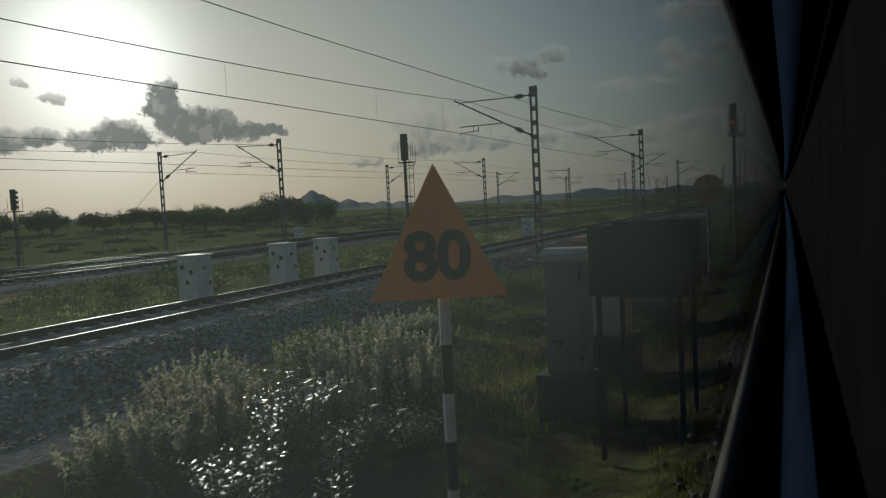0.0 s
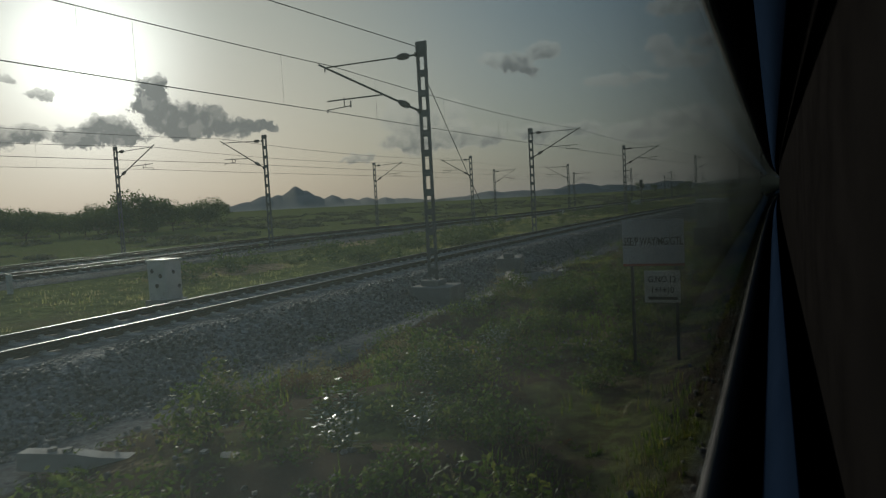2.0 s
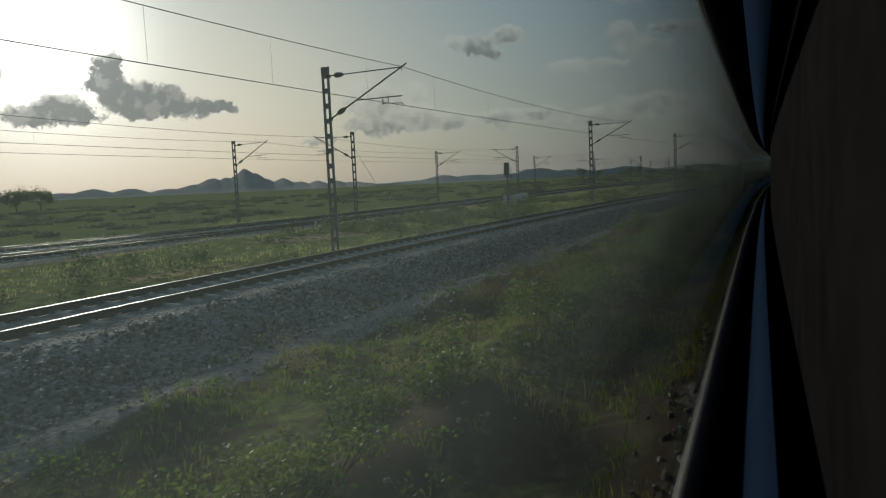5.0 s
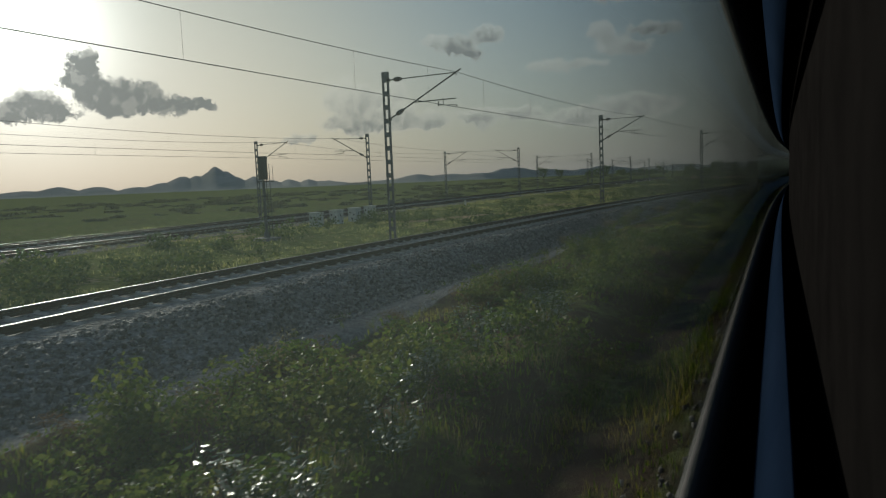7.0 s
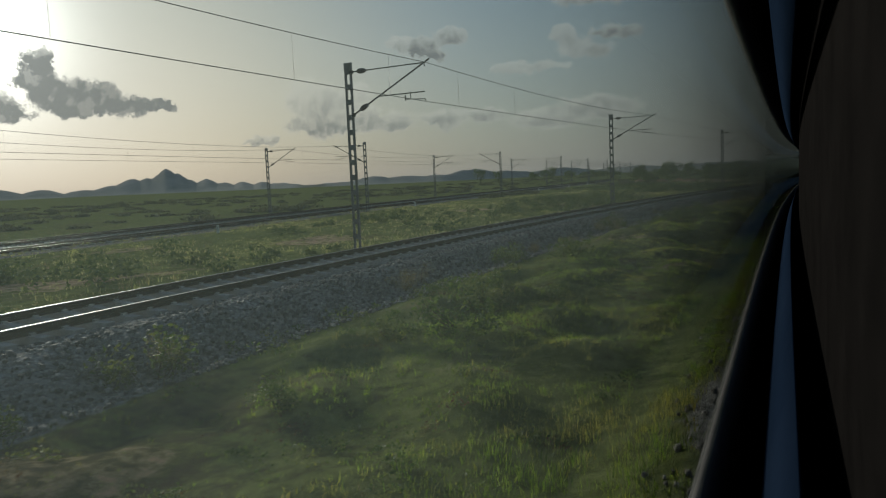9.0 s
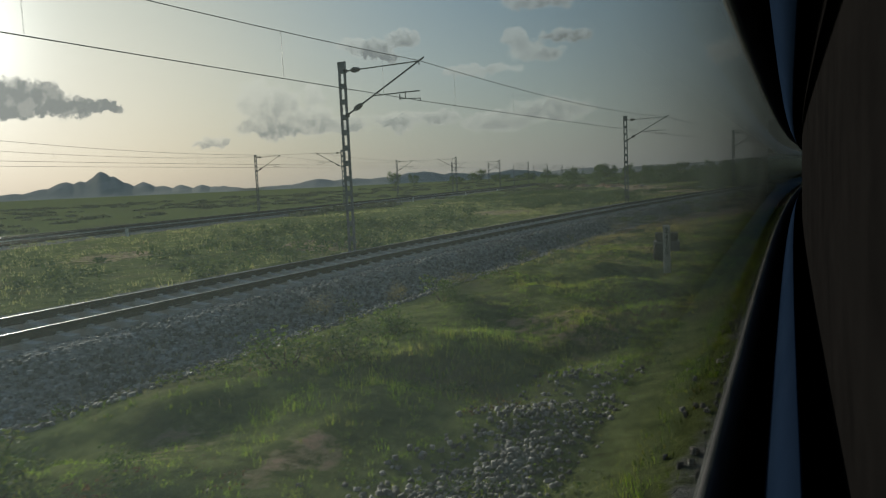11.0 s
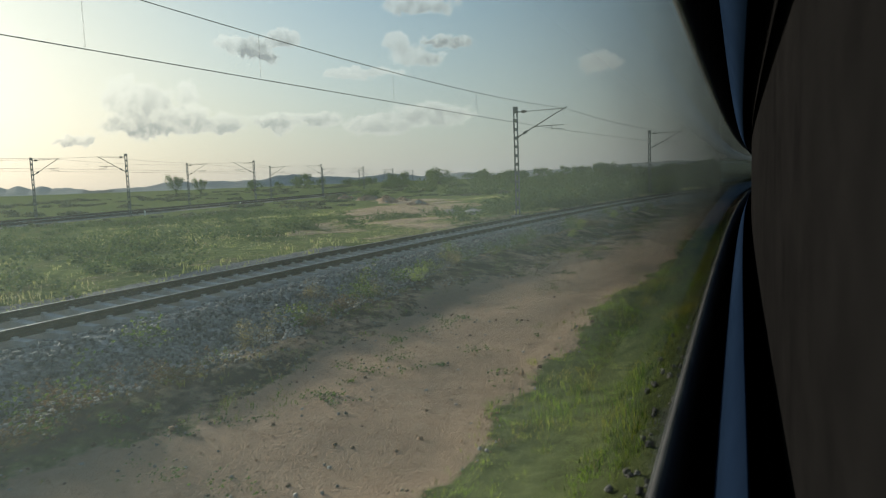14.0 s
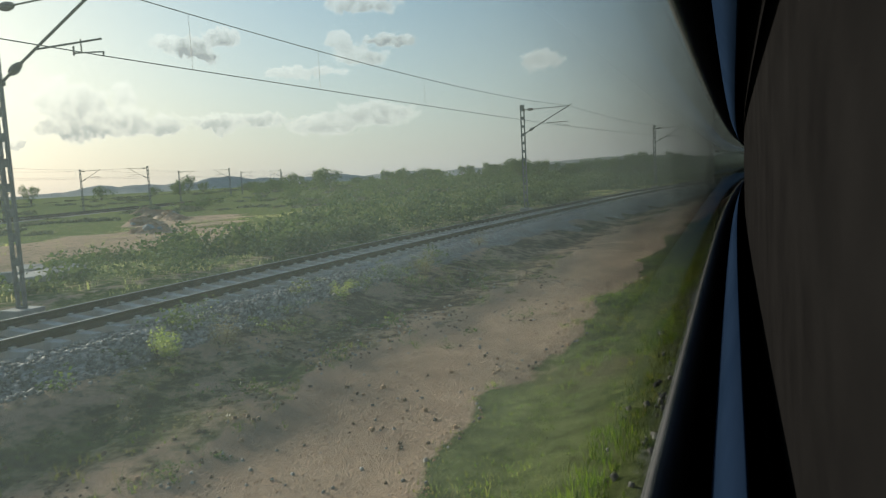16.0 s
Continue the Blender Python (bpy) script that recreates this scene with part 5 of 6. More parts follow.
for y in (-0.36, 0.36):
    part("post", (box(B(), 0.013, 0.06, y - 0.025, y + 0.025, -0.1, 2.45), DARK_STEEL), gang)

# loose concrete near the unfinished mast base
pad = thing("concrete_base", beside(60.6, 9.3, -0.75, 14), "unfinished concrete mast base block with a raised stub", "concrete block")
part("block", (box(B(), -0.85, 0.85, -0.45, 0.45, -0.2, 0.66, 0.03), CONCRETE), pad)
part("stub", (box(B(), -0.75, -0.35, -0.2, 0.2, 0.66, 0.84, 0.04), CONCRETE), pad)
for s, lat, turn, tip in ((58.0, 8.1, 34, -3), (59.25, 8.5, 80, 2), (60.1, 7.3, 3, 4), (53.8, 7.6, 10, 2), (40.45, 7.0, -74, 1)):
    loose = thing("loose_sleeper", beside(s, lat, -0.4, turn + 90) @ pose(0, 0, 0, tip, 0, 0), "discarded concrete sleeper lying in the grass", "sleeper", "loose sleepers")
    part("beam", SLEEPER_MESH, loose)
for s, lat in ((29.1, 9.3), (53.8, 9.3)):
    foot = thing("mast_footing", beside(s, lat, -0.6), "broad cracked concrete footing at a mast's foot", "footing", "mast footings")
    part("slab", (box(B(), -0.55, 0.55, -0.75, 0.55, -0.35, 0.3, 0.03), CONCRETE), foot)
    part("cap", (box(B(), -0.28, 0.28, -0.3, 0.3, 0.3, 0.46, 0.03), CONCRETE), foot)
kerb = thing("trough_kerb", beside(68.9, 6.0, -0.8, -14), "weathered concrete cable-trough kerb lying in grass", "kerb")
part("beam", (box(B(), -0.9, 0.9, -0.12, 0.12, -0.1, 0.22, 0.02), PLINTH), kerb)
cone = B()
rod(cone, (0, 0, -0.04), (0, 0, 0.44), 0.95, 0.1, 7)
sand_heap = thing("cement_heap", beside(68.1, 3.95, -0.86), "hardened pale cement heap", "heap")
part("heap", (cone, CEMENT), sand_heap)
for s, lat in ((15.75, 3.5), (26.2, 3.7)):
    cone = B()
    rod(cone, (0, 0, -0.04), (0, 0, 0.32), 0.9, 0.15, 9)
    skirt = thing("cement_heap", beside(s, lat, -0.86), "hardened pale cement skirt at a plinth", "heap", "cement heaps")
    part("heap", (cone, CEMENT), skirt)
slab = thing("flat_slab", beside(64.6, 5.2, -0.78, 25), "pale flat stone slab sunk in grass", "slab")
part("stone", (box(B(), -0.5, 0.5, -0.3, 0.3, -0.1, 0.06, 0.03), CONCRETE), slab)

# distance post, stone and open pit
mark = thing("distance_post", beside(210.2, 3.45, -0.58, 8), "white concrete distance post with black figures 241/5", "post")
bm = box(B(), -0.07, 0.07, -0.1, 0.1, -0.1, 1.25, 0.012)
part("stone_post", (bm, WHITE_PAINT), mark)
for q, c in enumerate("241"):
    lettering("figure", c, 0.2, BLACK_PAINT, mark, facing_back(-0.073, 0, 1.1 - q * 0.19))
part("bar", (box(B(), -0.0745, -0.071, -0.07, 0.07, 0.6, 0.615), BLACK_PAINT), mark)
lettering("figure", "5", 0.2, BLACK_PAINT, mark, facing_back(-0.073, 0, 0.5))


def rock(bm, size, seed):
    made = bmesh.ops.create_icosphere(bm, subdivisions=2, radius=1.0)["verts"]
    for v in made:
        w = noise.noise(v.co * 1.3 + Vector((seed, 0, 0)))
        v.co = Vector((v.co.x * size[0], v.co.y * size[1], v.co.z * size[2])) * (1 + 0.45 * w)
    return bm


stone = thing("stone_block", beside(212.6, 4.1, -0.42, 20), "dark upright stone slab in the grass", "stone")
part("stone", (rock(B(), (0.1, 0.24, 0.34), 3.0), CONCRETE_DARK := worn("dark_stone", (0.06, 0.055, 0.05), (0.04, 0.035, 0.03), 0.9, 0, 5, 40, relief=0.5)), stone)
pit = thing("cable_pit", beside(216.6, 4.7, -0.55, 10), "open brick cable pit with a broken concrete lid", "cable pit")
for x0, x1, y0, y1 in ((-0.45, 0.45, 0.35, 0.45), (-0.45, 0.45, -0.45, -0.35), (-0.45, -0.35, -0.35, 0.35), (0.35, 0.45, -0.35, 0.35)):
    part("rim_wall", (box(B(), x0, x1, y0, y1, -0.2, 0.18, 0.015), CONCRETE), pit)
part("lid", (box(B(), -0.4, 0.4, -0.03, 0.03, 0, 0.5, 0.01), CONCRETE), pit, "broken tilted concrete lid").matrix_local = pose(0.3, 0, 0.1, 0, 0, 90) @ pose(0, 0, 0, -40)

# white marker posts by the main line
for x, side in ((52, -6.8), (128, -6.9), (196, -7.2), (232, -7.0), (290, -7.0), (318, -7.2), (345, -7.0)):
    peg = thing("marker_post", pose(x, float(far_y(x)) + side, float(far_z(x)) - 0.7), "small white marker post beside the main line", "post", "marker posts")
    part("post", (box(B(), -0.08, 0.08, -0.08, 0.08, -0.1, 1.0, 0.02), WHITE_PAINT), peg)

# a scrap of white plastic in the grass
scrap = thing("plastic_scrap", beside(35.1, 6.7, -0.68), "crumpled white plastic scrap lying in the grass", "litter")
part("sheet", (rock(B(), (0.12, 0.09, 0.05), 7.0), WHITE_PAINT), scrap)

# ---- vegetation ----
rng = np.random.default_rng(7)


def to_blades(base, way, height, width, lean):
    """Bent blades of grass, two faces each: arrays of roots, heading angles, heights, widths and leans."""
    n_b = len(base)
    side = np.stack([-np.sin(way), np.cos(way), np.zeros(n_b)], 1) * (width / 2)[:, None]
    ahead = np.stack([np.cos(way), np.sin(way), np.zeros(n_b)], 1)
    up = np.array((0, 0, 1.0))
    midpt = base + up * (height * 0.55)[:, None] + ahead * (height * lean * 0.3)[:, None]
    tip = base + up * (height * (1 - 0.25 * lean))[:, None] + ahead * (height * lean)[:, None]
    verts = np.stack([base - side, base + side, midpt - side * 0.8, midpt + side * 0.8, tip], 1).reshape(-1, 3)
    o = np.arange(n_b)[:, None] * 5
    tris = np.concatenate([o + np.array((0, 1, 3)), o + np.array((0, 3, 2)), o + np.array((2, 3, 4))])
    return verts, tris


def field_noise(x, y, scale, seed):
    return lumps(x, y, scale, seed)


def height_at(s, lat):
    q = spot(s, lat)
    return q, ground_z(s, lat, q[:, 0], q[:, 1])


def bed_or_ground(s, lat):
    q, z = height_at(s, lat)
    d = np.abs(lat - track_lat(s))
    bed = np.interp(d, (2.0, 4.4), (-0.24, -0.95))
    return q, np.maximum(z, np.where(d < 4.4, bed, -9))


def build_grass(name, clumps, s0, s1, l0, l1, keep, h0, h1, per, width, m, label, spread=0.12, shrink=0.0):
    s = rng.uniform(s0, s1, clumps)
    lat = l0 + (l1 - l0) * rng.random(clumps) ** 1.25
    q, z = bed_or_ground(s, lat)
    chance = keep(s, lat, q[:, 0], q[:, 1])
    for sc, lc in ((148.0, 5.1), (195.1, 4.6), (69.6, 5.2), (108.0, 6.6)):
        chance = chance * (1 - 0.92 * np.exp(-((s - sc) / 1.1) ** 2 - ((lat - lc) / 0.65) ** 2))
    ok = rng.random(clumps) < chance
    q, z, s, lat = q[ok], z[ok], s[ok], lat[ok]
    n_c = len(q)
    tall = (0.4 + 0.7 * np.clip(0.5 + 0.8 * field_noise(q[:, 0], q[:, 1], 1.9, 11.0), 0, 1)) * rng.uniform(0.6, 1.25, n_c)
    tall = tall * (1 - shrink * smooth(145, 165, s))
    root = np.repeat(np.column_stack([q, z]), per, 0)
    ang = rng.uniform(0, 2 * math.pi, n_c * per)
    off = rng.random(n_c * per) ** 0.7 * spread
    root = root + np.stack([np.cos(ang) * off, np.sin(ang) * off, np.full(n_c * per, -0.02)], 1)
    height = np.repeat(tall, per) * rng.uniform(h0, h1, n_c * per)
    verts, tris = to_blades(root, ang + rng.normal(0, 0.6, n_c * per), height, np.full(n_c * per, width) * rng.uniform(0.6, 1.3, n_c * per), rng.uniform(0.15, 0.9, n_c * per))
    return tagged(new(name, mesh_of(name, verts, tris, [m])), label, "grass", kind="stuff")


def keep_verge(s, lat, x, y):
    near, far = path_edges(s)
    on_path = smooth(near - 0.1, near + 0.3, lat) * (1 - smooth(far - 0.3, far + 0.2, lat)) * smooth(224, 236, s)
    toe = 1 - smooth(-0.9, 0.2, lat - toe_lat(s) + 0.6 * field_noise(x, y, 2.0, 3.0))
    own = smooth(0.6, 1.1, lat + 0.3 * field_noise(x, y, 1.5, 6.0))
    patch = np.clip(0.58 + 0.85 * field_noise(x, y, 2.6, 1.0) + 0.6 * field_noise(x, y, 0.8, 4.0), 0.04, 1)
    gravel_spot = np.exp(-((s - 194) / 3.4) ** 2) * np.exp(-((lat - 2.7) / 0.65) ** 2)
    beyond = smooth(far - 0.2, far + 0.4, lat) * smooth(214, 226, s)
    patch = patch * (1 - 0.7 * np.exp(-((s - 111) / 12) ** 2 - ((lat - 6.9) / 1.3) ** 2))
    patch = np.where(beyond > 0.5, np.clip(0.1 + 0.8 * field_noise(x, y, 1.6, 8.0), 0, 1), patch)
    patch = patch * (1 - 0.45 * smooth(150, 168, s) * (1 - smooth(212, 222, s)))
    return np.clip(patch * toe * own * (1 - on_path * (0.99 - 0.5 * smooth(0.62, 0.8, field_noise(x, y, 1.1, 15.0)))) * (1 - 0.9 * gravel_spot), 0, 1)


def keep_straw(s, lat, x, y):
    return keep_verge(s, lat, x, y) * np.clip(0.15 + 0.35 * smooth(86, 100, s) * (1 - smooth(150, 175, s)) + 1.7 * np.exp(-((s - 225) / 11) ** 2 - ((lat - 6.6) / 1.8) ** 2) + 0.9 * field_noise(x, y, 4.0, 2.0), 0, 1)


def keep_field(s, lat, x, y):
    bare = sandy(x, y)
    main = np.abs(y - far_y(x)) < 4.9
    return np.clip((0.6 + 0.7 * field_noise(x, y, 5.0, 1.0)) * (1 - 0.78 * bare), 0, 1) * smooth(15.2, 16.4, lat) * (1 - main)


def keep_lush(s, lat, x, y):
    near, far = path_edges(s)
    w = smooth(231, 246, s)
    edge = 6.9 * (1 - w) + (near + 0.15) * w
    strip = smooth(0.7, 1.2, lat + 0.3 * field_noise(x, y, 1.5, 6.0)) * (1 - smooth(-0.9, 0.2, lat - edge + 0.5 * field_noise(x, y, 1.3, 2.0)))
    gravel_spot = np.exp(-((s - 194) / 3.4) ** 2) * np.exp(-((lat - 2.7) / 0.65) ** 2)
    return strip * (1 - 0.72 * np.exp(-((s - 228) / 9) ** 2) * smooth(3.8, 5.2, lat)) * smooth(146, 170, s) * (1 - 0.95 * gravel_spot) * np.clip(0.75 + 0.6 * field_noise(x, y, 1.7, 5.0), 0.1, 1)


build_grass("lush_grass", 46000, 146, 300, 0.7, 7.0, keep_lush, 0.05, 0.18, 12, 0.006, LUSH, "lush bright green grass beside the line", 0.1)
build_grass("verge_grass", 78000, -3, 300, 0.7, 10.2, keep_verge, 0.09, 0.28, 8, 0.013, GRASS, "uneven green grass on the verge", 0.12, 0.5)
build_grass("dry_grass", 22000, -3, 300, 1.0, 10.2, keep_straw, 0.18, 0.46, 8, 0.008, STRAW, "dry straw-coloured grass tufts", 0.1, 0.45)
def keep_pale(s, lat, x, y):
    band = smooth(4.0, 5.4, lat) * (1 - smooth(8.0, 8.8, lat + 0.4 * field_noise(x, y, 1.2, 4.0))) * smooth(208, 220, s) * (1 - smooth(232, 240, s))
    return np.clip(band * (0.45 + 0.8 * field_noise(x, y, 1.4, 17.0)), 0, 1)


build_grass("pale_grass", 9000, 208, 240, 4.0, 9.0, keep_pale, 0.06, 0.2, 10, 0.01, PALE_STRAW, "pale yellow grass at the start of the cart track", 0.12)
build_grass("field_grass", 40000, 5, 380, 15.2, 44, keep_field, 0.08, 0.26, 6, 0.024, FIELD, "rough grass between the tracks", 0.3)
build_grass("field_straw", 8000, 5, 380, 15.2, 60, keep_field, 0.1, 0.3, 7, 0.018, STRAW, "dry grass on the scrub plain", 0.3)


def leaf_cards(centre, size, upward=0.2, slim=0.5, level=False):
    """Pointed leaf quads of random attitude at the given centres."""
    n_l = len(centre)
    d = rng.normal(0, 1, (n_l, 3))
    d[:, 2] = d[:, 2] * 0.7 + upward
    d /= np.linalg.norm(d, axis=1)[:, None]
    e = np.cross(d, rng.normal(0, 1, (n_l, 3)))
    if level:
        # broad leaves spread out to the light, nearly level
        d[:, 2] = rng.normal(0.08, 0.16, n_l)
        d /= np.linalg.norm(d, axis=1)[:, None]
        e = np.cross(d, np.array((0, 0, 1.0)) + rng.normal(0, 0.16, (n_l, 3)))
    e /= np.maximum(np.linalg.norm(e, axis=1), 1e-6)[:, None]
    s = size * rng.uniform(0.6, 1.3, n_l)[:, None]
    fold = np.cross(d, e) * s * 0.12
    verts = np.stack([centre - d * s * 0.5, centre + e * s * slim * 0.5 + fold, centre + d * s * 0.5, centre - e * s * slim * 0.5 + fold], 1).reshape(-1, 3)
    o = np.arange(n_l)[:, None] * 4
    return verts, np.concatenate([o + np.array((0, 1, 2)), o + np.array((0, 2, 3))])


def clump_points(count, rx, ry, rz, lobes):
    """Points in a lumpy crown made of several lobes, denser at the skin, flat at the foot."""
    pts = []
    for _ in range(lobes):
        c = rng.normal(0, 0.42, 3) * np.array((rx, ry, rz * 0.7))
        r = rng.uniform(0.35, 0.65)
        d = rng.normal(0, 1, (count // lobes, 3))
        d /= np.linalg.norm(d, axis=1)[:, None]
        pts.append(c + d * (rng.random(count // lobes) ** 0.4)[:, None] * r * np.array((rx, ry, rz)))
    p = np.concatenate(pts)
    p[:, 2] = np.abs(p[:, 2] + rz * 0.45) + 0.03
    return p


def make_shrub(name, label, count, size, leaf, m, lobes=7, slim=0.5, stems=7, category="shrub", group="verge shrubs"):
    plant = thing(name, pose(0, 0, 0), label, category, group)
    pts = clump_points(count, size[0], size[1], size[2], lobes)
    verts, tris = leaf_cards(pts, leaf, 0.25, slim)
    part("foliage", mesh_of("foliage", verts, tris, [m]), plant)
    bm = B()
    for _ in range(stems):
        p = pts[rng.integers(len(pts))]
        rod(bm, (p[0] * 0.15, p[1] * 0.15, -0.08), tuple(p), 0.012, 0.004, 5)
    part("stems", (bm, BARK), plant)
    return plant


def make_plume(name, label, count, m):
    """A pale feathery bush: many upright plumes of tiny florets."""
    plant = thing(name, pose(0, 0, 0), label, "shrub", "pale plumed shrubs")
    pts = []
    for _ in range(count):
        a, r = rng.uniform(0, 2 * math.pi), rng.random() ** 0.6 * 0.62
        foot = np.array((math.cos(a) * r, math.sin(a) * r, 0.08 + rng.random() * 0.2))
        tip = foot + np.array((math.cos(a) * 0.18 * r, math.sin(a) * 0.18 * r, rng.uniform(0.26, 0.46)))
        u = rng.random(54)
        pts.append(foot + (tip - foot) * u[:, None] + rng.normal(0, 0.03, (54, 3)) * (1.1 - u)[:, None])
    verts, tris = leaf_cards(np.concatenate(pts), 0.062, 0.9, 0.5)
    part("plumes", mesh_of("plumes", verts, tris, [m]), plant)
    pts = clump_points(900, 0.62, 0.62, 0.3, 6)
    verts, tris = leaf_cards(pts, 0.06, 0.3, 0.5)
    part("foliage", mesh_of("foliage", verts, tris, [LEAF]), plant)
    return plant


SHINY, k = material("waxy_leaf", 0.38)
pick = k.add("ShaderNodeNewGeometry").outputs["Random Per Island"]
k.link(k.mix(pick, (0.07, 0.11, 0.05), (0.15, 0.2, 0.09)), k.bsdf.inputs["Base Color"])


def make_milkweed(name, label, branches):
    """Upright stems with pairs of broad waxy leaves."""
    plant = thing(name, pose(0, 0, 0), label, "plant", "broad-leaved plants")
    bm = B()
    centres = []
    for _ in range(branches):
        a, r = rng.uniform(0, 2 * math.pi), rng.uniform(0.05, 0.35)
        top = Vector((math.cos(a) * r * 1.3, math.sin(a) * r * 1.3, rng.uniform(0.35, 0.75)))
        foot = Vector((math.cos(a) * r * 0.3, math.sin(a) * r * 0.3, -0.05))
        rod(bm, foot, top, 0.01, 0.006, 5)
        for q in range(9):
            p = foot.lerp(top, 0.25 + 0.75 * q / 8)
            for turn in (0, math.pi):
                b = a + q * 1.57 + turn
                centres.append((p.x + math.cos(b) * 0.06, p.y + math.sin(b) * 0.06, p.z + 0.02))
    part("stems", (bm, LEAF), plant)
    verts, tris = leaf_cards(np.array(centres), 0.11, 0.35, 0.4, True)
    part("leaves", mesh_of("leaves", verts, tris, [SHINY]), plant, "broad waxy leaves that catch the sun")
    return plant


def scatter(kinds, places, low=0.8, high=1.25):
    """Places copies of a few plants; the first of each kind is moved to its own place."""
    used = set()
    for q, (s, lat) in enumerate(places):
        kind = kinds[q % len(kinds)]
        xy, z = bed_or_ground(np.array([s]), np.array([lat]))
        f = random.uniform(low, high)
        m = pose(xy[0, 0], xy[0, 1], float(z[0]) - 0.02, 0, 0, random.uniform(0, 360)) @ Matrix.Diagonal((f, f, f * random.uniform(0.85, 1.15), 1))
        if kind.name in used:
            ob = copy_thing(kind, m)
            ob.matrix_basis = m
        else:
            used.add(kind.name)
            kind.matrix_world = m


def spots(count, s0, s1, l0, l1, test=None):
    out = []
    while len(out) < count:
        s, lat = random.uniform(s0, s1), random.uniform(l0, l1)
        if test is None or test(s, lat):
            out.append((s, lat))
    return out


low_green = [make_shrub("verge_shrub", "low green weedy shrub on the verge", 560, (0.55, 0.5, 0.4), 0.07, LEAF) for _ in range(3)]
withered = [make_shrub("withered_shrub", "withered red-brown weed clump on bare soil", 620, (0.5, 0.45, 0.3), 0.05, WITHERED, 6, 0.35) for _ in range(2)]
scatter(withered, spots(34, 104, 122, 5.0, 7.4) + spots(26, 122, 142, 5.6, 7.8) + spots(10, 30, 58, 5.6, 7.6) + spots(8, 64, 74, 4.4, 6.4), 0.7, 1.2)
dry_bush = [make_shrub("dry_shrub", "brownish dry weed clump", 700, (0.45, 0.45, 0.4), 0.05, STRAW, 6, 0.3) for _ in range(2)]
scatter(low_green, spots(26, 9, 30, 6.8, 8.8) + spots(34, 2, 60, 3.0, 8.2) + spots(46, 26, 62, 2.4, 6.0) + spots(60, 86, 120, 3.4, 5.2) + spots(60, 118, 150, 3.2, 5.6) + spots(24, 124, 150, 5.2, 7.6) + spots(24, 150, 205, 4.5, 9.2), 0.8, 1.5)
scatter(dry_bush, spots(12, 2, 60, 6.0, 8.6) + spots(18, 88, 150, 4.0, 8.6) + spots(14, 150, 215, 8.3, 9.8) + spots(12, 222, 300, 8.0, 9.8))
plume = [make_plume("plumed_shrub", "pale silvery feathery shrub beside the track", 60, PALE_LEAF) for _ in range(2)]
scatter(plume, [(6.0, 7.3), (6.6, 6.7), (7.4, 7.0), (8.3, 8.2), (8.9, 8.7), (8.0, 7.6), (10.8, 7.9), (11.5, 7.7), (13.3, 7.6), (14.0, 7.8), (13.9, 7.1), (9.8, 6.2), (10.3, 5.7), (9.5, 5.1), (8.4, 5.8)], 0.9, 1.25)
MILKWEED_BANK = spots(10, 148.0, 152.6, 7.1, 7.8)
broad = [make_milkweed("milkweed", "broad-leaved plant with glinting waxy leaves", 9) for _ in range(2)]
scatter(broad, [(36.5, 4.2), (37.2, 3.8), (41.6, 4.7), (42.4, 4.2), (44.6, 5.0), (46.0, 5.1), (47.2, 5.0), (48.4, 5.2), (58.3, 2.6), (69.5, 4.3), (70.0, 3.9), (69.0, 4.6), (70.6, 3.6),
                (105.5, 4.0), (118.0, 4.2)] + spots(17, 5.4, 8.4, 4.0, 6.2) + spots(17, 124, 137, 3.2, 6.0) + MILKWEED_BANK, 0.7, 1.1)



# scrub on the plain: shrubs too many to count, and dense thicket beyond the curve
def build_scrub(name, label, bushes, leaf, m):
    verts, faces, o = [], [], 0
    for x, y, z, r, h in bushes:
        count = int(50 + 70 * r)
        pts = clump_points(count, r, r, h, 5)
        v, t = leaf_cards(pts, leaf * (0.7 + 0.3 * r), 0.15, 0.6)
        v = v + np.array((x, y, z))
        verts.append(v)
        faces.append(t + o)
        o += len(v)
    return tagged(new(name, mesh_of(name, np.concatenate(verts), np.concatenate(faces), [m])), label, "scrub", kind="stuff")


def field_bushes(count, s0, s1, l0, l1, r0, r1, flat=0.7):
    out = []
    while len(out) < count:
        s, lat = rng.uniform(s0, s1), rng.uniform(l0, l1)
        q, z = height_at(np.array([s]), np.array([lat]))
        x, y = q[0]
        if abs(y - far_y(x)) < 7.5 or sandy(x, y) > 0.6 or field_noise(x, y, 9.0, 5.0) < rng.uniform(-0.6, 0.5):
            continue
        r = rng.uniform(r0, r1)
        out.append((x, y, float(z[0]) - 0.1, r, r * flat))
    return out


def weeds(places):
    out = []
    for s, lat in places:
        q, z = bed_or_ground(np.array([s]), np.array([lat]))
        r = rng.uniform(0.12, 0.46)
        out.append((q[0, 0], q[0, 1], float(z[0]) - 0.04, r, r * rng.uniform(0.35, 0.75)))
    return out


build_scrub("path_weeds", "low dark weeds between the cart track and the ballast", weeds(spots(30, 256, 300, 7.4, 9.2) + spots(45, 226, 256, 7.7, 8.8) + spots(40, 252, 300, 7.4, 9.6) + spots(30, 222, 300, 4.2, 6.2)), 0.05, LEAF)
def beyond_path(places, margin):
    return [(s, lat) for s, lat in places if lat > path_edges(np.array(float(s)))[1] + margin]


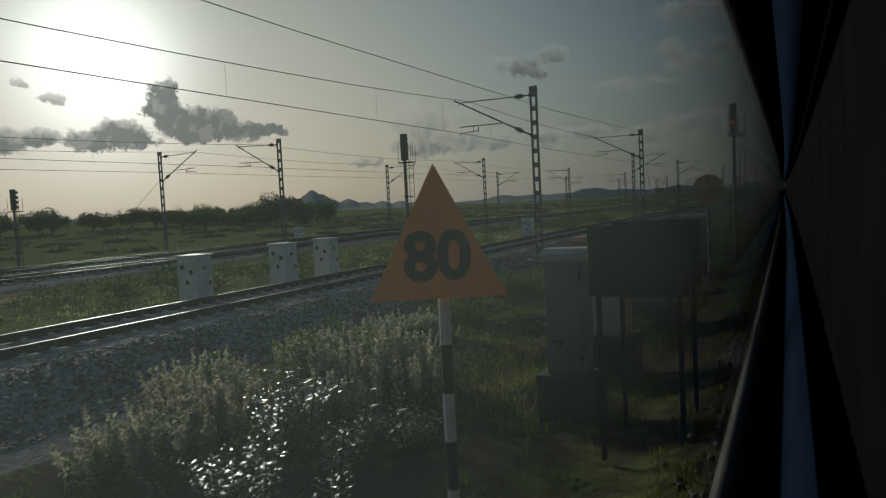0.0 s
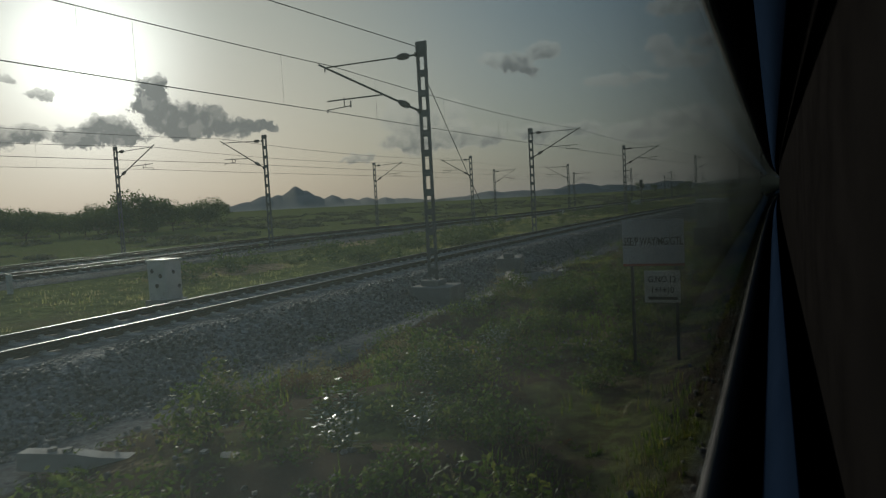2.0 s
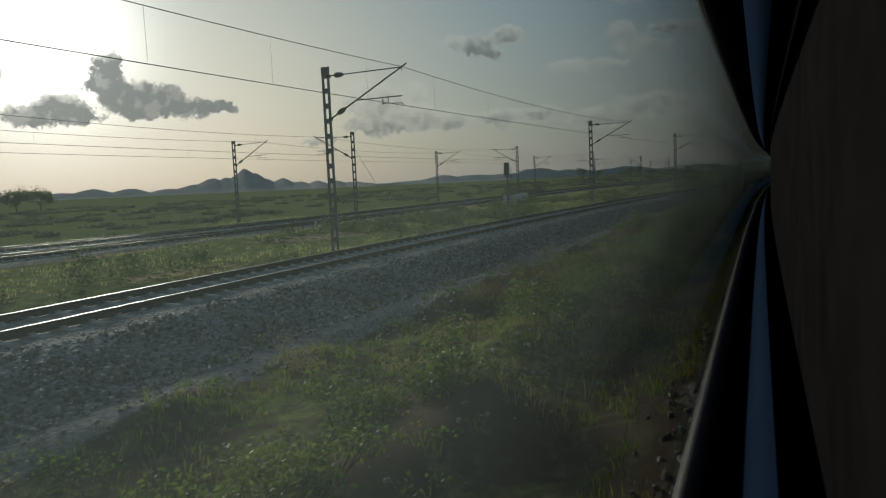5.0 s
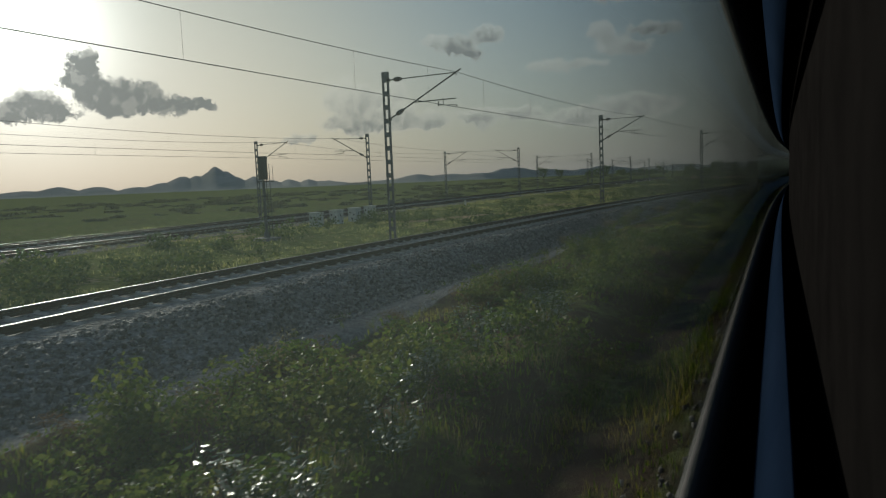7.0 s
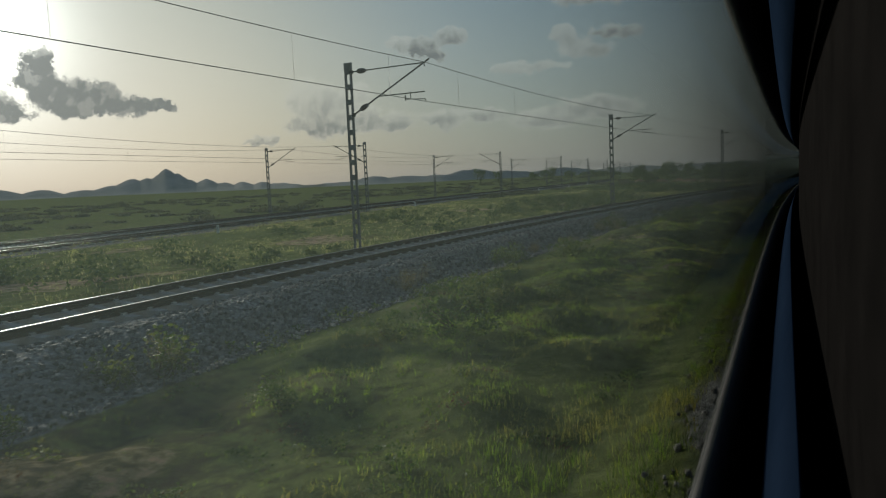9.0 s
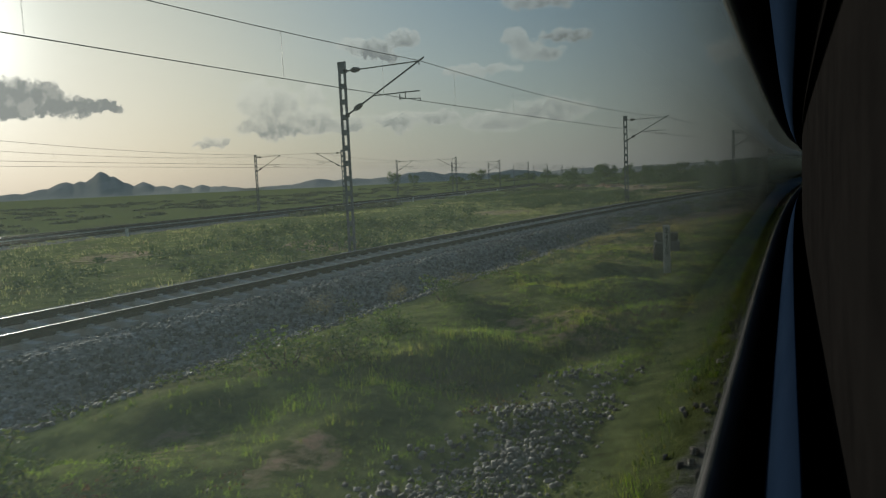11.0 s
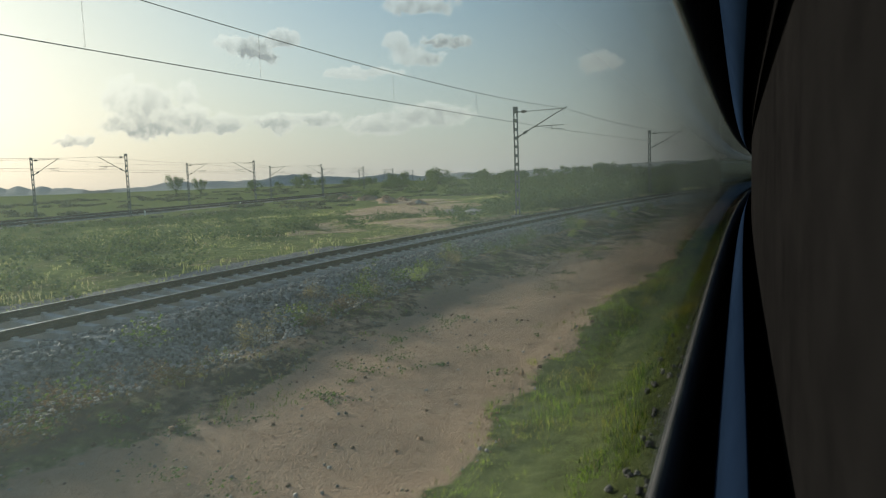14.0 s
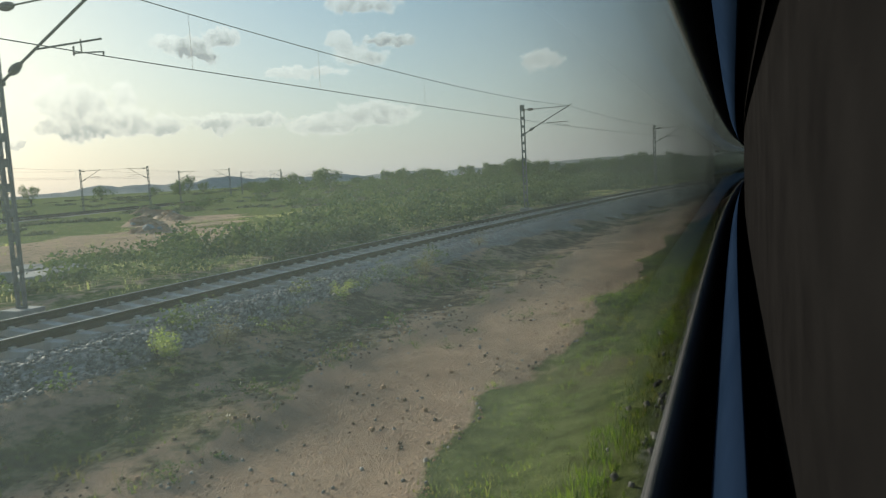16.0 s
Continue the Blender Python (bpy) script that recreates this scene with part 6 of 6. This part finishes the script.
build_scrub("strip_weeds", "darker clumps of weeds beside the cart track", [(x, y, z, r * 1.4, h * 1.6) for x, y, z, r, h in weeds(beyond_path(spots(70, 222, 298, 6.2, 8.9), 0.5))], 0.075, LEAF)
bushy = [(x, y, z, 0.3 + 0.7 * r, 0.25 + 0.5 * h) for x, y, z, r, h in weeds(beyond_path(spots(26, 226, 298, 8.0, 9.6), 0.6) + [(275.4, 8.7), (275.9, 8.5), (255.7, 8.7), (256.4, 8.6), (258.4, 8.7), (260.0, 8.6), (262.2, 8.7)])]
build_scrub("strip_bushes", "rounded green bushes beside the cart track", bushy + [(x + 0.05, y, z + 0.05, r * 0.9, h) for x, y, z, r, h in bushy], 0.085, LEAF)
build_scrub("dead_stalks", "brown dead stalks and litter beside the cart track", [(x, y, z - 0.02, r * 1.3, h * 0.45) for x, y, z, r, h in weeds(beyond_path(spots(110, 222, 298, 5.4, 8.8), 0.1))], 0.05, STRAW)
pale = [make_shrub("pale_shrub", "rounded pale yellow-green shrub on the dusty strip", 900, (0.34, 0.34, 0.42), 0.05, PALE_GREEN, 8, 0.45) for _ in range(2)]
scatter(pale, [(273.1, 7.9), (276.2, 8.35), (277.6, 8.9), (258.7, 8.5), (284.2, 8.7), (289.5, 8.5)], 0.7, 1.0)
scatter([make_shrub("dry_shrub", "brown-green brushy weed clump on the dusty strip", 800, (0.6, 0.5, 0.36), 0.05, WITHERED, 8, 0.35)], [(277.4, 8.3), (278.2, 8.1), (278.8, 8.4), (253.2, 8.2), (254.3, 8.3), (249.3, 8.1), (247.6, 8.2), (246.4, 8.0), (244.6, 8.3)], 0.8, 1.15)
tufts = [(s, lat) for s, lat in spots(40, 228, 298, 3.6, 6.4) + spots(20, 244, 258, 4.6, 6.6) + [(275.8, 5.6), (275.6, 5.8), (251.7, 4.7), (251.5, 4.9), (251.5, 3.4), (248.2, 6.5), (247.7, 6.8), (246.4, 6.2)]]
build_scrub("path_tufts", "flat green tufts growing on the cart track", [(x, y, z - 0.02, r, h * 0.4) for x, y, z, r, h in weeds(tufts)], 0.06, LEAF)
def clustered(count, s0, s1, l0, l1, scale, seed):
    """Places that gather in drifts."""
    out = []
    while len(out) < count:
        s, lat = random.uniform(s0, s1), random.uniform(l0, l1)
        x, y = spot(s, lat)
        if field_noise(x, y, scale, seed) > random.uniform(-0.5, 0.6) and lat < toe_lat(s) + 0.3:
            out.append((s, lat))
    return out


build_scrub("verge_weeds", "drifts of low leafy weeds on the verge", [(x, y, z, r * 1.1, h * 1.1) for x, y, z, r, h in weeds(clustered(1150, 3, 152, 1.9, 7.8, 1.7, 21.0))], 0.07, LEAF)
build_scrub("verge_stalks", "dead brown stalks and leaf litter between the weeds", [(x, y, z - 0.03, r * 1.2, h * 0.6) for x, y, z, r, h in weeds(clustered(420, 3, 216, 2.2, 7.8, 1.4, 33.0))], 0.05, WITHERED)
build_scrub("bank_weeds", "low herbs among the bright grass", [(x, y, z, r, h * 0.8) for x, y, z, r, h in weeds(clustered(260, 150, 240, 1.6, 6.6, 1.5, 27.0))], 0.06, LEAF)
build_scrub("toe_weeds", "low weeds along the foot of the ballast", weeds(spots(170, 20, 214, 7.4, 9.2)), 0.075, LEAF)
build_scrub("near_scrub", "scattered green scrub between the tracks", field_bushes(620, 5, 300, 17.0, 30, 0.35, 1.1, 0.75), 0.18, THICKET)
build_scrub("hollow_scrub", "green bushes in the hollow beyond the near track", field_bushes(330, 262, 300, 24, 52, 0.5, 1.3, 0.4), 0.13, THICKET)
build_scrub("plain_scrub", "low scrub across the plain", field_bushes(1250, 10, 430, 44, 190, 0.8, 2.2, 0.2), 0.34, FAR_LEAF)
build_scrub("thicket", "dense green thicket along the curve", field_bushes(130, 298, 345, 16.3, 24, 0.6, 1.4, 0.9) + field_bushes(150, 306, 420, 16.5, 34, 0.8, 1.9, 0.8) + field_bushes(170, 345, 420, 34, 80, 0.8, 2.0, 0.8) + field_bushes(200, 360, 520, 14, 120, 1.2, 2.6, 0.8), 0.26, THICKET)


def make_tree(height, spread, label, group, dense=42):
    """A tapered trunk, limbs, and a crown of many leaf clumps."""
    tree = thing("tree", pose(0, 0, 0), label, "tree", group)
    bm = B()
    rod(bm, (0, 0, -0.3), (0.1, 0.05, height * 0.45), 0.16 * height / 5, 0.1 * height / 5, 8)
    tops = []
    for q in range(6):
        a = q * 1.05 + rng.uniform(-0.3, 0.3)
        tip = Vector((math.cos(a) * spread * rng.uniform(0.4, 0.75), math.sin(a) * spread * rng.uniform(0.4, 0.75), height * rng.uniform(0.6, 0.9)))
        rod(bm, (0.08, 0.04, height * rng.uniform(0.25, 0.42)), tip, 0.07 * height / 5, 0.02, 6)
        tops.append(tip)
    part("trunk", (bm, BARK), tree)
    pts = []
    for tip in tops + [Vector((0, 0, height * 0.9))]:
        for _ in range(4):
            c = np.array(tip) + rng.normal(0, 0.16, 3) * np.array((spread, spread, height * 0.6))
            d = rng.normal(0, 1, (dense, 3))
            d /= np.linalg.norm(d, axis=1)[:, None]
            pts.append(c + d * (rng.random(dense) ** 0.5)[:, None] * rng.uniform(0.22, 0.4) * spread)
    verts, tris = leaf_cards(np.concatenate(pts), 0.06 * spread + 0.16, 0.1, 0.65)
    part("crown", mesh_of("crown", verts, tris, [THICKET]), tree)
    return tree


trees = [make_tree(h, w, "spreading dark green tree on the far edge of the plain", "far trees") for h, w in ((4.6, 3.2), (5.4, 2.9), (3.9, 3.4))]
row_trees = [make_tree(h, w, "dense broad-crowned tree in a row beyond the plain", "far trees", 76) for h, w in ((5.1, 5.6), (4.7, 4.2), (4.2, 5.4))]
far_row = [(157.5, 159.7), (178.5, 167.6), (126.5, 160.8), (149, 163), (143, 160), (137, 164), (131, 159), (121, 163), (116, 159), (110, 164), (105, 160), (99, 163), (94, 159), (88, 164), (82, 160), (76, 163), (168, 172), (70, 160), (64, 164), (58, 160), (141, 172), (113, 174), (190, 186)]
# a nearer hedge of trees before the row
for q in range(15):
    a, d = radians(41.5 + q * 0.8 + random.uniform(-0.3, 0.3)), random.uniform(118, 150)
    far_row.append((17 + d * math.cos(a) + 1.5, d * math.sin(a) - 1.2))
for kind, (s, lat) in zip(trees, ((404, 40), (418, 34), (432, 46))):
    xy, z = height_at(np.array([s]), np.array([lat]))
    kind.matrix_world = pose(xy[0, 0], xy[0, 1], float(z[0]) - 0.1, 0, 0, 40) @ Matrix.Diagonal((0.7, 0.7, 0.7, 1))
for q, (s, lat) in enumerate(far_row):
    kind = row_trees[q % 3]
    x, y = spot(s, lat)
    f = random.uniform(0.5, 1.0) if q >= 23 else 1.0
    m = pose(x, y, -0.9, 0, 0, random.uniform(0, 360)) @ Matrix.Diagonal((f, f, (0.25 + 0.75 * f) * random.uniform(0.8, 1.15), 1))
    if q < 3:
        kind.matrix_world = m
    else:
        copy_thing(kind, m).matrix_basis = m
for _ in range(60):
    s, lat = random.uniform(400, 480), random.uniform(26, 62)
    xy, z = height_at(np.array([s]), np.array([lat]))
    if abs(xy[0, 1] - float(far_y(xy[0, 0]))) < 9:
        continue
    f = random.uniform(0.5, 0.9)
    m = pose(xy[0, 0], xy[0, 1], float(z[0]) - 0.1, 0, 0, random.uniform(0, 360)) @ Matrix.Diagonal((f, f, f, 1))
    copy_thing(trees[random.randrange(3)], m).matrix_basis = m
for _ in range(60):
    x, y = random.uniform(430, 640), random.uniform(-60, 70)
    if abs(y - float(far_y(x))) < 8:
        continue
    f = random.uniform(0.7, 1.2)
    m = pose(x, y, -0.5, 0, 0, random.uniform(0, 360)) @ Matrix.Diagonal((f, f, f, 1))
    copy_thing(trees[random.randrange(3)], m).matrix_basis = m


# loose ballast stones on the near banks
def build_stones(count, name, label, pick_place, size0, size1, m=STONE):
    """Crushed stones: rough eight-cornered lumps."""
    s, lat = pick_place(count)
    q, z = bed_or_ground(s, lat)
    cube = np.array([(x, y, zz) for x in (-1, 1) for y in (-1, 1) for zz in (-1, 1)], dtype=float)
    size = rng.uniform(size0, size1, count)
    v = cube[None] * rng.uniform(0.55, 1.0, (count, 8, 3)) * size[:, None, None] * 0.5
    a = rng.uniform(0, 2 * math.pi, count)
    b = rng.uniform(-0.7, 0.7, count)
    v = np.stack([v[..., 0], v[..., 1] * np.cos(b)[:, None] - v[..., 2] * np.sin(b)[:, None], v[..., 1] * np.sin(b)[:, None] + v[..., 2] * np.cos(b)[:, None]], -1)
    v = np.stack([v[..., 0] * np.cos(a)[:, None] - v[..., 1] * np.sin(a)[:, None], v[..., 0] * np.sin(a)[:, None] + v[..., 1] * np.cos(a)[:, None], v[..., 2]], -1)
    v += np.column_stack([q, z + size * 0.15])[:, None, :]
    quads = np.array(((0, 1, 3, 2), (4, 6, 7, 5), (0, 4, 5, 1), (2, 3, 7, 6), (1, 5, 7, 3)))
    faces = (np.arange(count)[:, None, None] * 8 + quads[None]).reshape(-1, 4)
    return tagged(new(name, mesh_of(name, v.reshape(-1, 3), faces, [m])), label, "stones", kind="stuff")


def bank_places(count):
    s = rng.uniform(2, 292, count)
    return s, track_lat(s) - 1.45 - (2.75 - 1.3 * smooth(250, 268, s)) * rng.random(count)


def shoulder_places(count):
    s = rng.uniform(-2, 290, count)
    lat = 0.3 + np.abs(rng.normal(0, 0.35, count))
    extra = rng.random(count) < 0.3
    s = np.where(extra, 194 + rng.normal(0, 2.4, count), s)
    return s, np.where(extra, 2.7 + rng.normal(0, 0.38, count), lat)


build_stones(72000, "ballast_stones", "loose grey ballast stones on the bank", bank_places, 0.04, 0.095)
build_stones(9000, "shoulder_stones", "loose ballast stones beside the running line", shoulder_places, 0.03, 0.075)


# the cart track: clods, chips of stone and weeds
CLOD = worn("dry_clod", (0.42, 0.275, 0.17), (0.3, 0.19, 0.115), 0.95, 0.0, 7.0, 60, relief=0.5)


def path_places(count):
    s = rng.uniform(216, 296, count)
    near, far = path_edges(s)
    u = rng.beta(0.6, 0.6, count)
    return s, near - 0.1 + (far + 0.4 - near) * u


def strip_places(count):
    s = rng.uniform(214, 296, count)
    lat = rng.uniform(6.0, 9.4, count)
    q = spot(s, lat)
    ok = field_noise(q[:, 0], q[:, 1], 1.8, 13.0) > 0.25
    near, far = path_edges(s)
    ok = ok & (lat > far + 0.1)
    return s, np.where(ok, lat, rng.uniform(8.4, 9.6, count))


build_stones(8000, "earth_clods", "dry brown clods on the cart track", path_places, 0.008, 0.028, CLOD)
build_stones(130, "large_clods", "larger dry clods along the edges of the cart track", path_places, 0.04, 0.08, CLOD)
DARK_CLOD = worn("dark_clod", (0.17, 0.115, 0.075), (0.1, 0.07, 0.05), 0.95, 0.0, 7.0, 60, relief=0.5)


def litter_places(count):
    s = rng.uniform(216, 298, count)
    far = path_edges(s)[1]
    return s, far + rng.uniform(-0.35, 2.2, count) * rng.uniform(0.3, 1.0, count)


build_stones(420, "dark_clods", "dark clods scattered over the cart track", path_places, 0.02, 0.06, DARK_CLOD)
build_stones(1500, "edge_litter", "dark clods and litter along the track edge", litter_places, 0.015, 0.06, DARK_CLOD)
build_stones(1200, "path_stones", "small stones trodden into the cart track", path_places, 0.015, 0.05)
build_stones(4500, "spilt_gravel", "patches of spilt gravel beside the cart track", strip_places, 0.025, 0.06)


def verge_places(count):
    s = rng.uniform(14, 122, count)
    lat = rng.uniform(2.4, 8.6, count)
    q = spot(s, lat)
    keep = field_noise(q[:, 0], q[:, 1], 2.2, 9.0) > 0.1
    return s, np.where(keep, lat, rng.uniform(7.4, 9.0, count))


build_stones(3800, "verge_stones", "stray stones and clods among the grass", verge_places, 0.02, 0.08)


def make_rubble(x, y, w, d, high):
    """An uneven heap of spoil with broken lumps on it."""
    heap = thing("rubble_heap", pose(x, y, -0.6, 0, 0, random.uniform(-20, 20)), "low heap of dumped earth and rubble on the sand", "heap", "rubble heaps")
    bm = B()
    rings = []
    for r in range(7):
        u = r / 6
        ring = []
        for q in range(20):
            a = q * math.pi / 10
            k_r = u * (1 + 0.18 * math.sin(3 * a + x) + 0.1 * math.sin(7 * a + y))
            ring.append(bm.verts.new((math.cos(a) * w * k_r, math.sin(a) * d * k_r, high * (1 - u) ** 0.8 * random.uniform(0.7, 1.2) - 0.1 * u)))
        rings.append(ring)
    for a, b in zip(rings, rings[1:]):
        for q in range(20):
            bm.faces.new((a[q], b[q], b[(q + 1) % 20], a[(q + 1) % 20]))
    part("mound", (bm, CLOD), heap)
    for _ in range(9):
        f = random.uniform(0.2, 0.45)
        lump = rock(B(), (f, f * random.uniform(0.6, 1.0), f * 0.6), random.random() * 50)
        a, r = random.uniform(0, 6.28), random.uniform(0.2, 0.95)
        part("lump", (lump, CONCRETE if random.random() < 0.3 else CLOD), heap).matrix_local = pose(math.cos(a) * w * r, math.sin(a) * d * r, high * (1 - r) * 0.8, 0, 0, random.uniform(0, 360))
    return heap


for x, y, w, d, high in ((332.5, -8.2, 3.2, 1.6, 0.7), (322, -13.5, 2.2, 1.3, 0.6), (343, -6.4, 3.0, 1.5, 0.8), (337, -9.5, 2.4, 1.4, 0.6), (352, -2.0, 3.4, 1.6, 0.7), (362, 4.0, 2.6, 1.5, 0.8)):
    make_rubble(x, y, w, d, high)

# broken concrete and stones lying about
for s, lat, w, d, high in ((280.3, 7.8, 0.15, 0.12, 0.15), (276.3, 7.1, 0.2, 0.14, 0.1), (271.9, 6.6, 0.14, 0.12, 0.07), (273.0, 7.1, 0.1, 0.09, 0.06)):
    xy, z = bed_or_ground(np.array([s]), np.array([lat]))
    stone = rock(B(), (w, d, high), s)
    lump = thing("boulder", pose(xy[0, 0], xy[0, 1], float(z[0]) + high * 0.2, 0, 0, s * 37), "angular pale grey stone on the dusty strip", "stone", "loose stones")
    part("block", (stone, CONCRETE), lump)
for x, y, w, d, turn in ((294.6, -20.7, 1.5, 1.0, 20), (296.2, -20.9, 1.3, 0.9, -15), (297.2, -19.1, 1.2, 0.9, 40), (295.6, -19.4, 0.9, 0.7, 5)):
    slab = thing("broken_slab", pose(x, y, -0.5, random.uniform(-8, 8), random.uniform(-6, 6), turn), "broken concrete slab tilted on the bare sand", "slab", "broken slabs")
    part("block", (box(B(), -w / 2, w / 2, -d / 2, d / 2, -0.15, 0.22, 0.04), CONCRETE), slab)
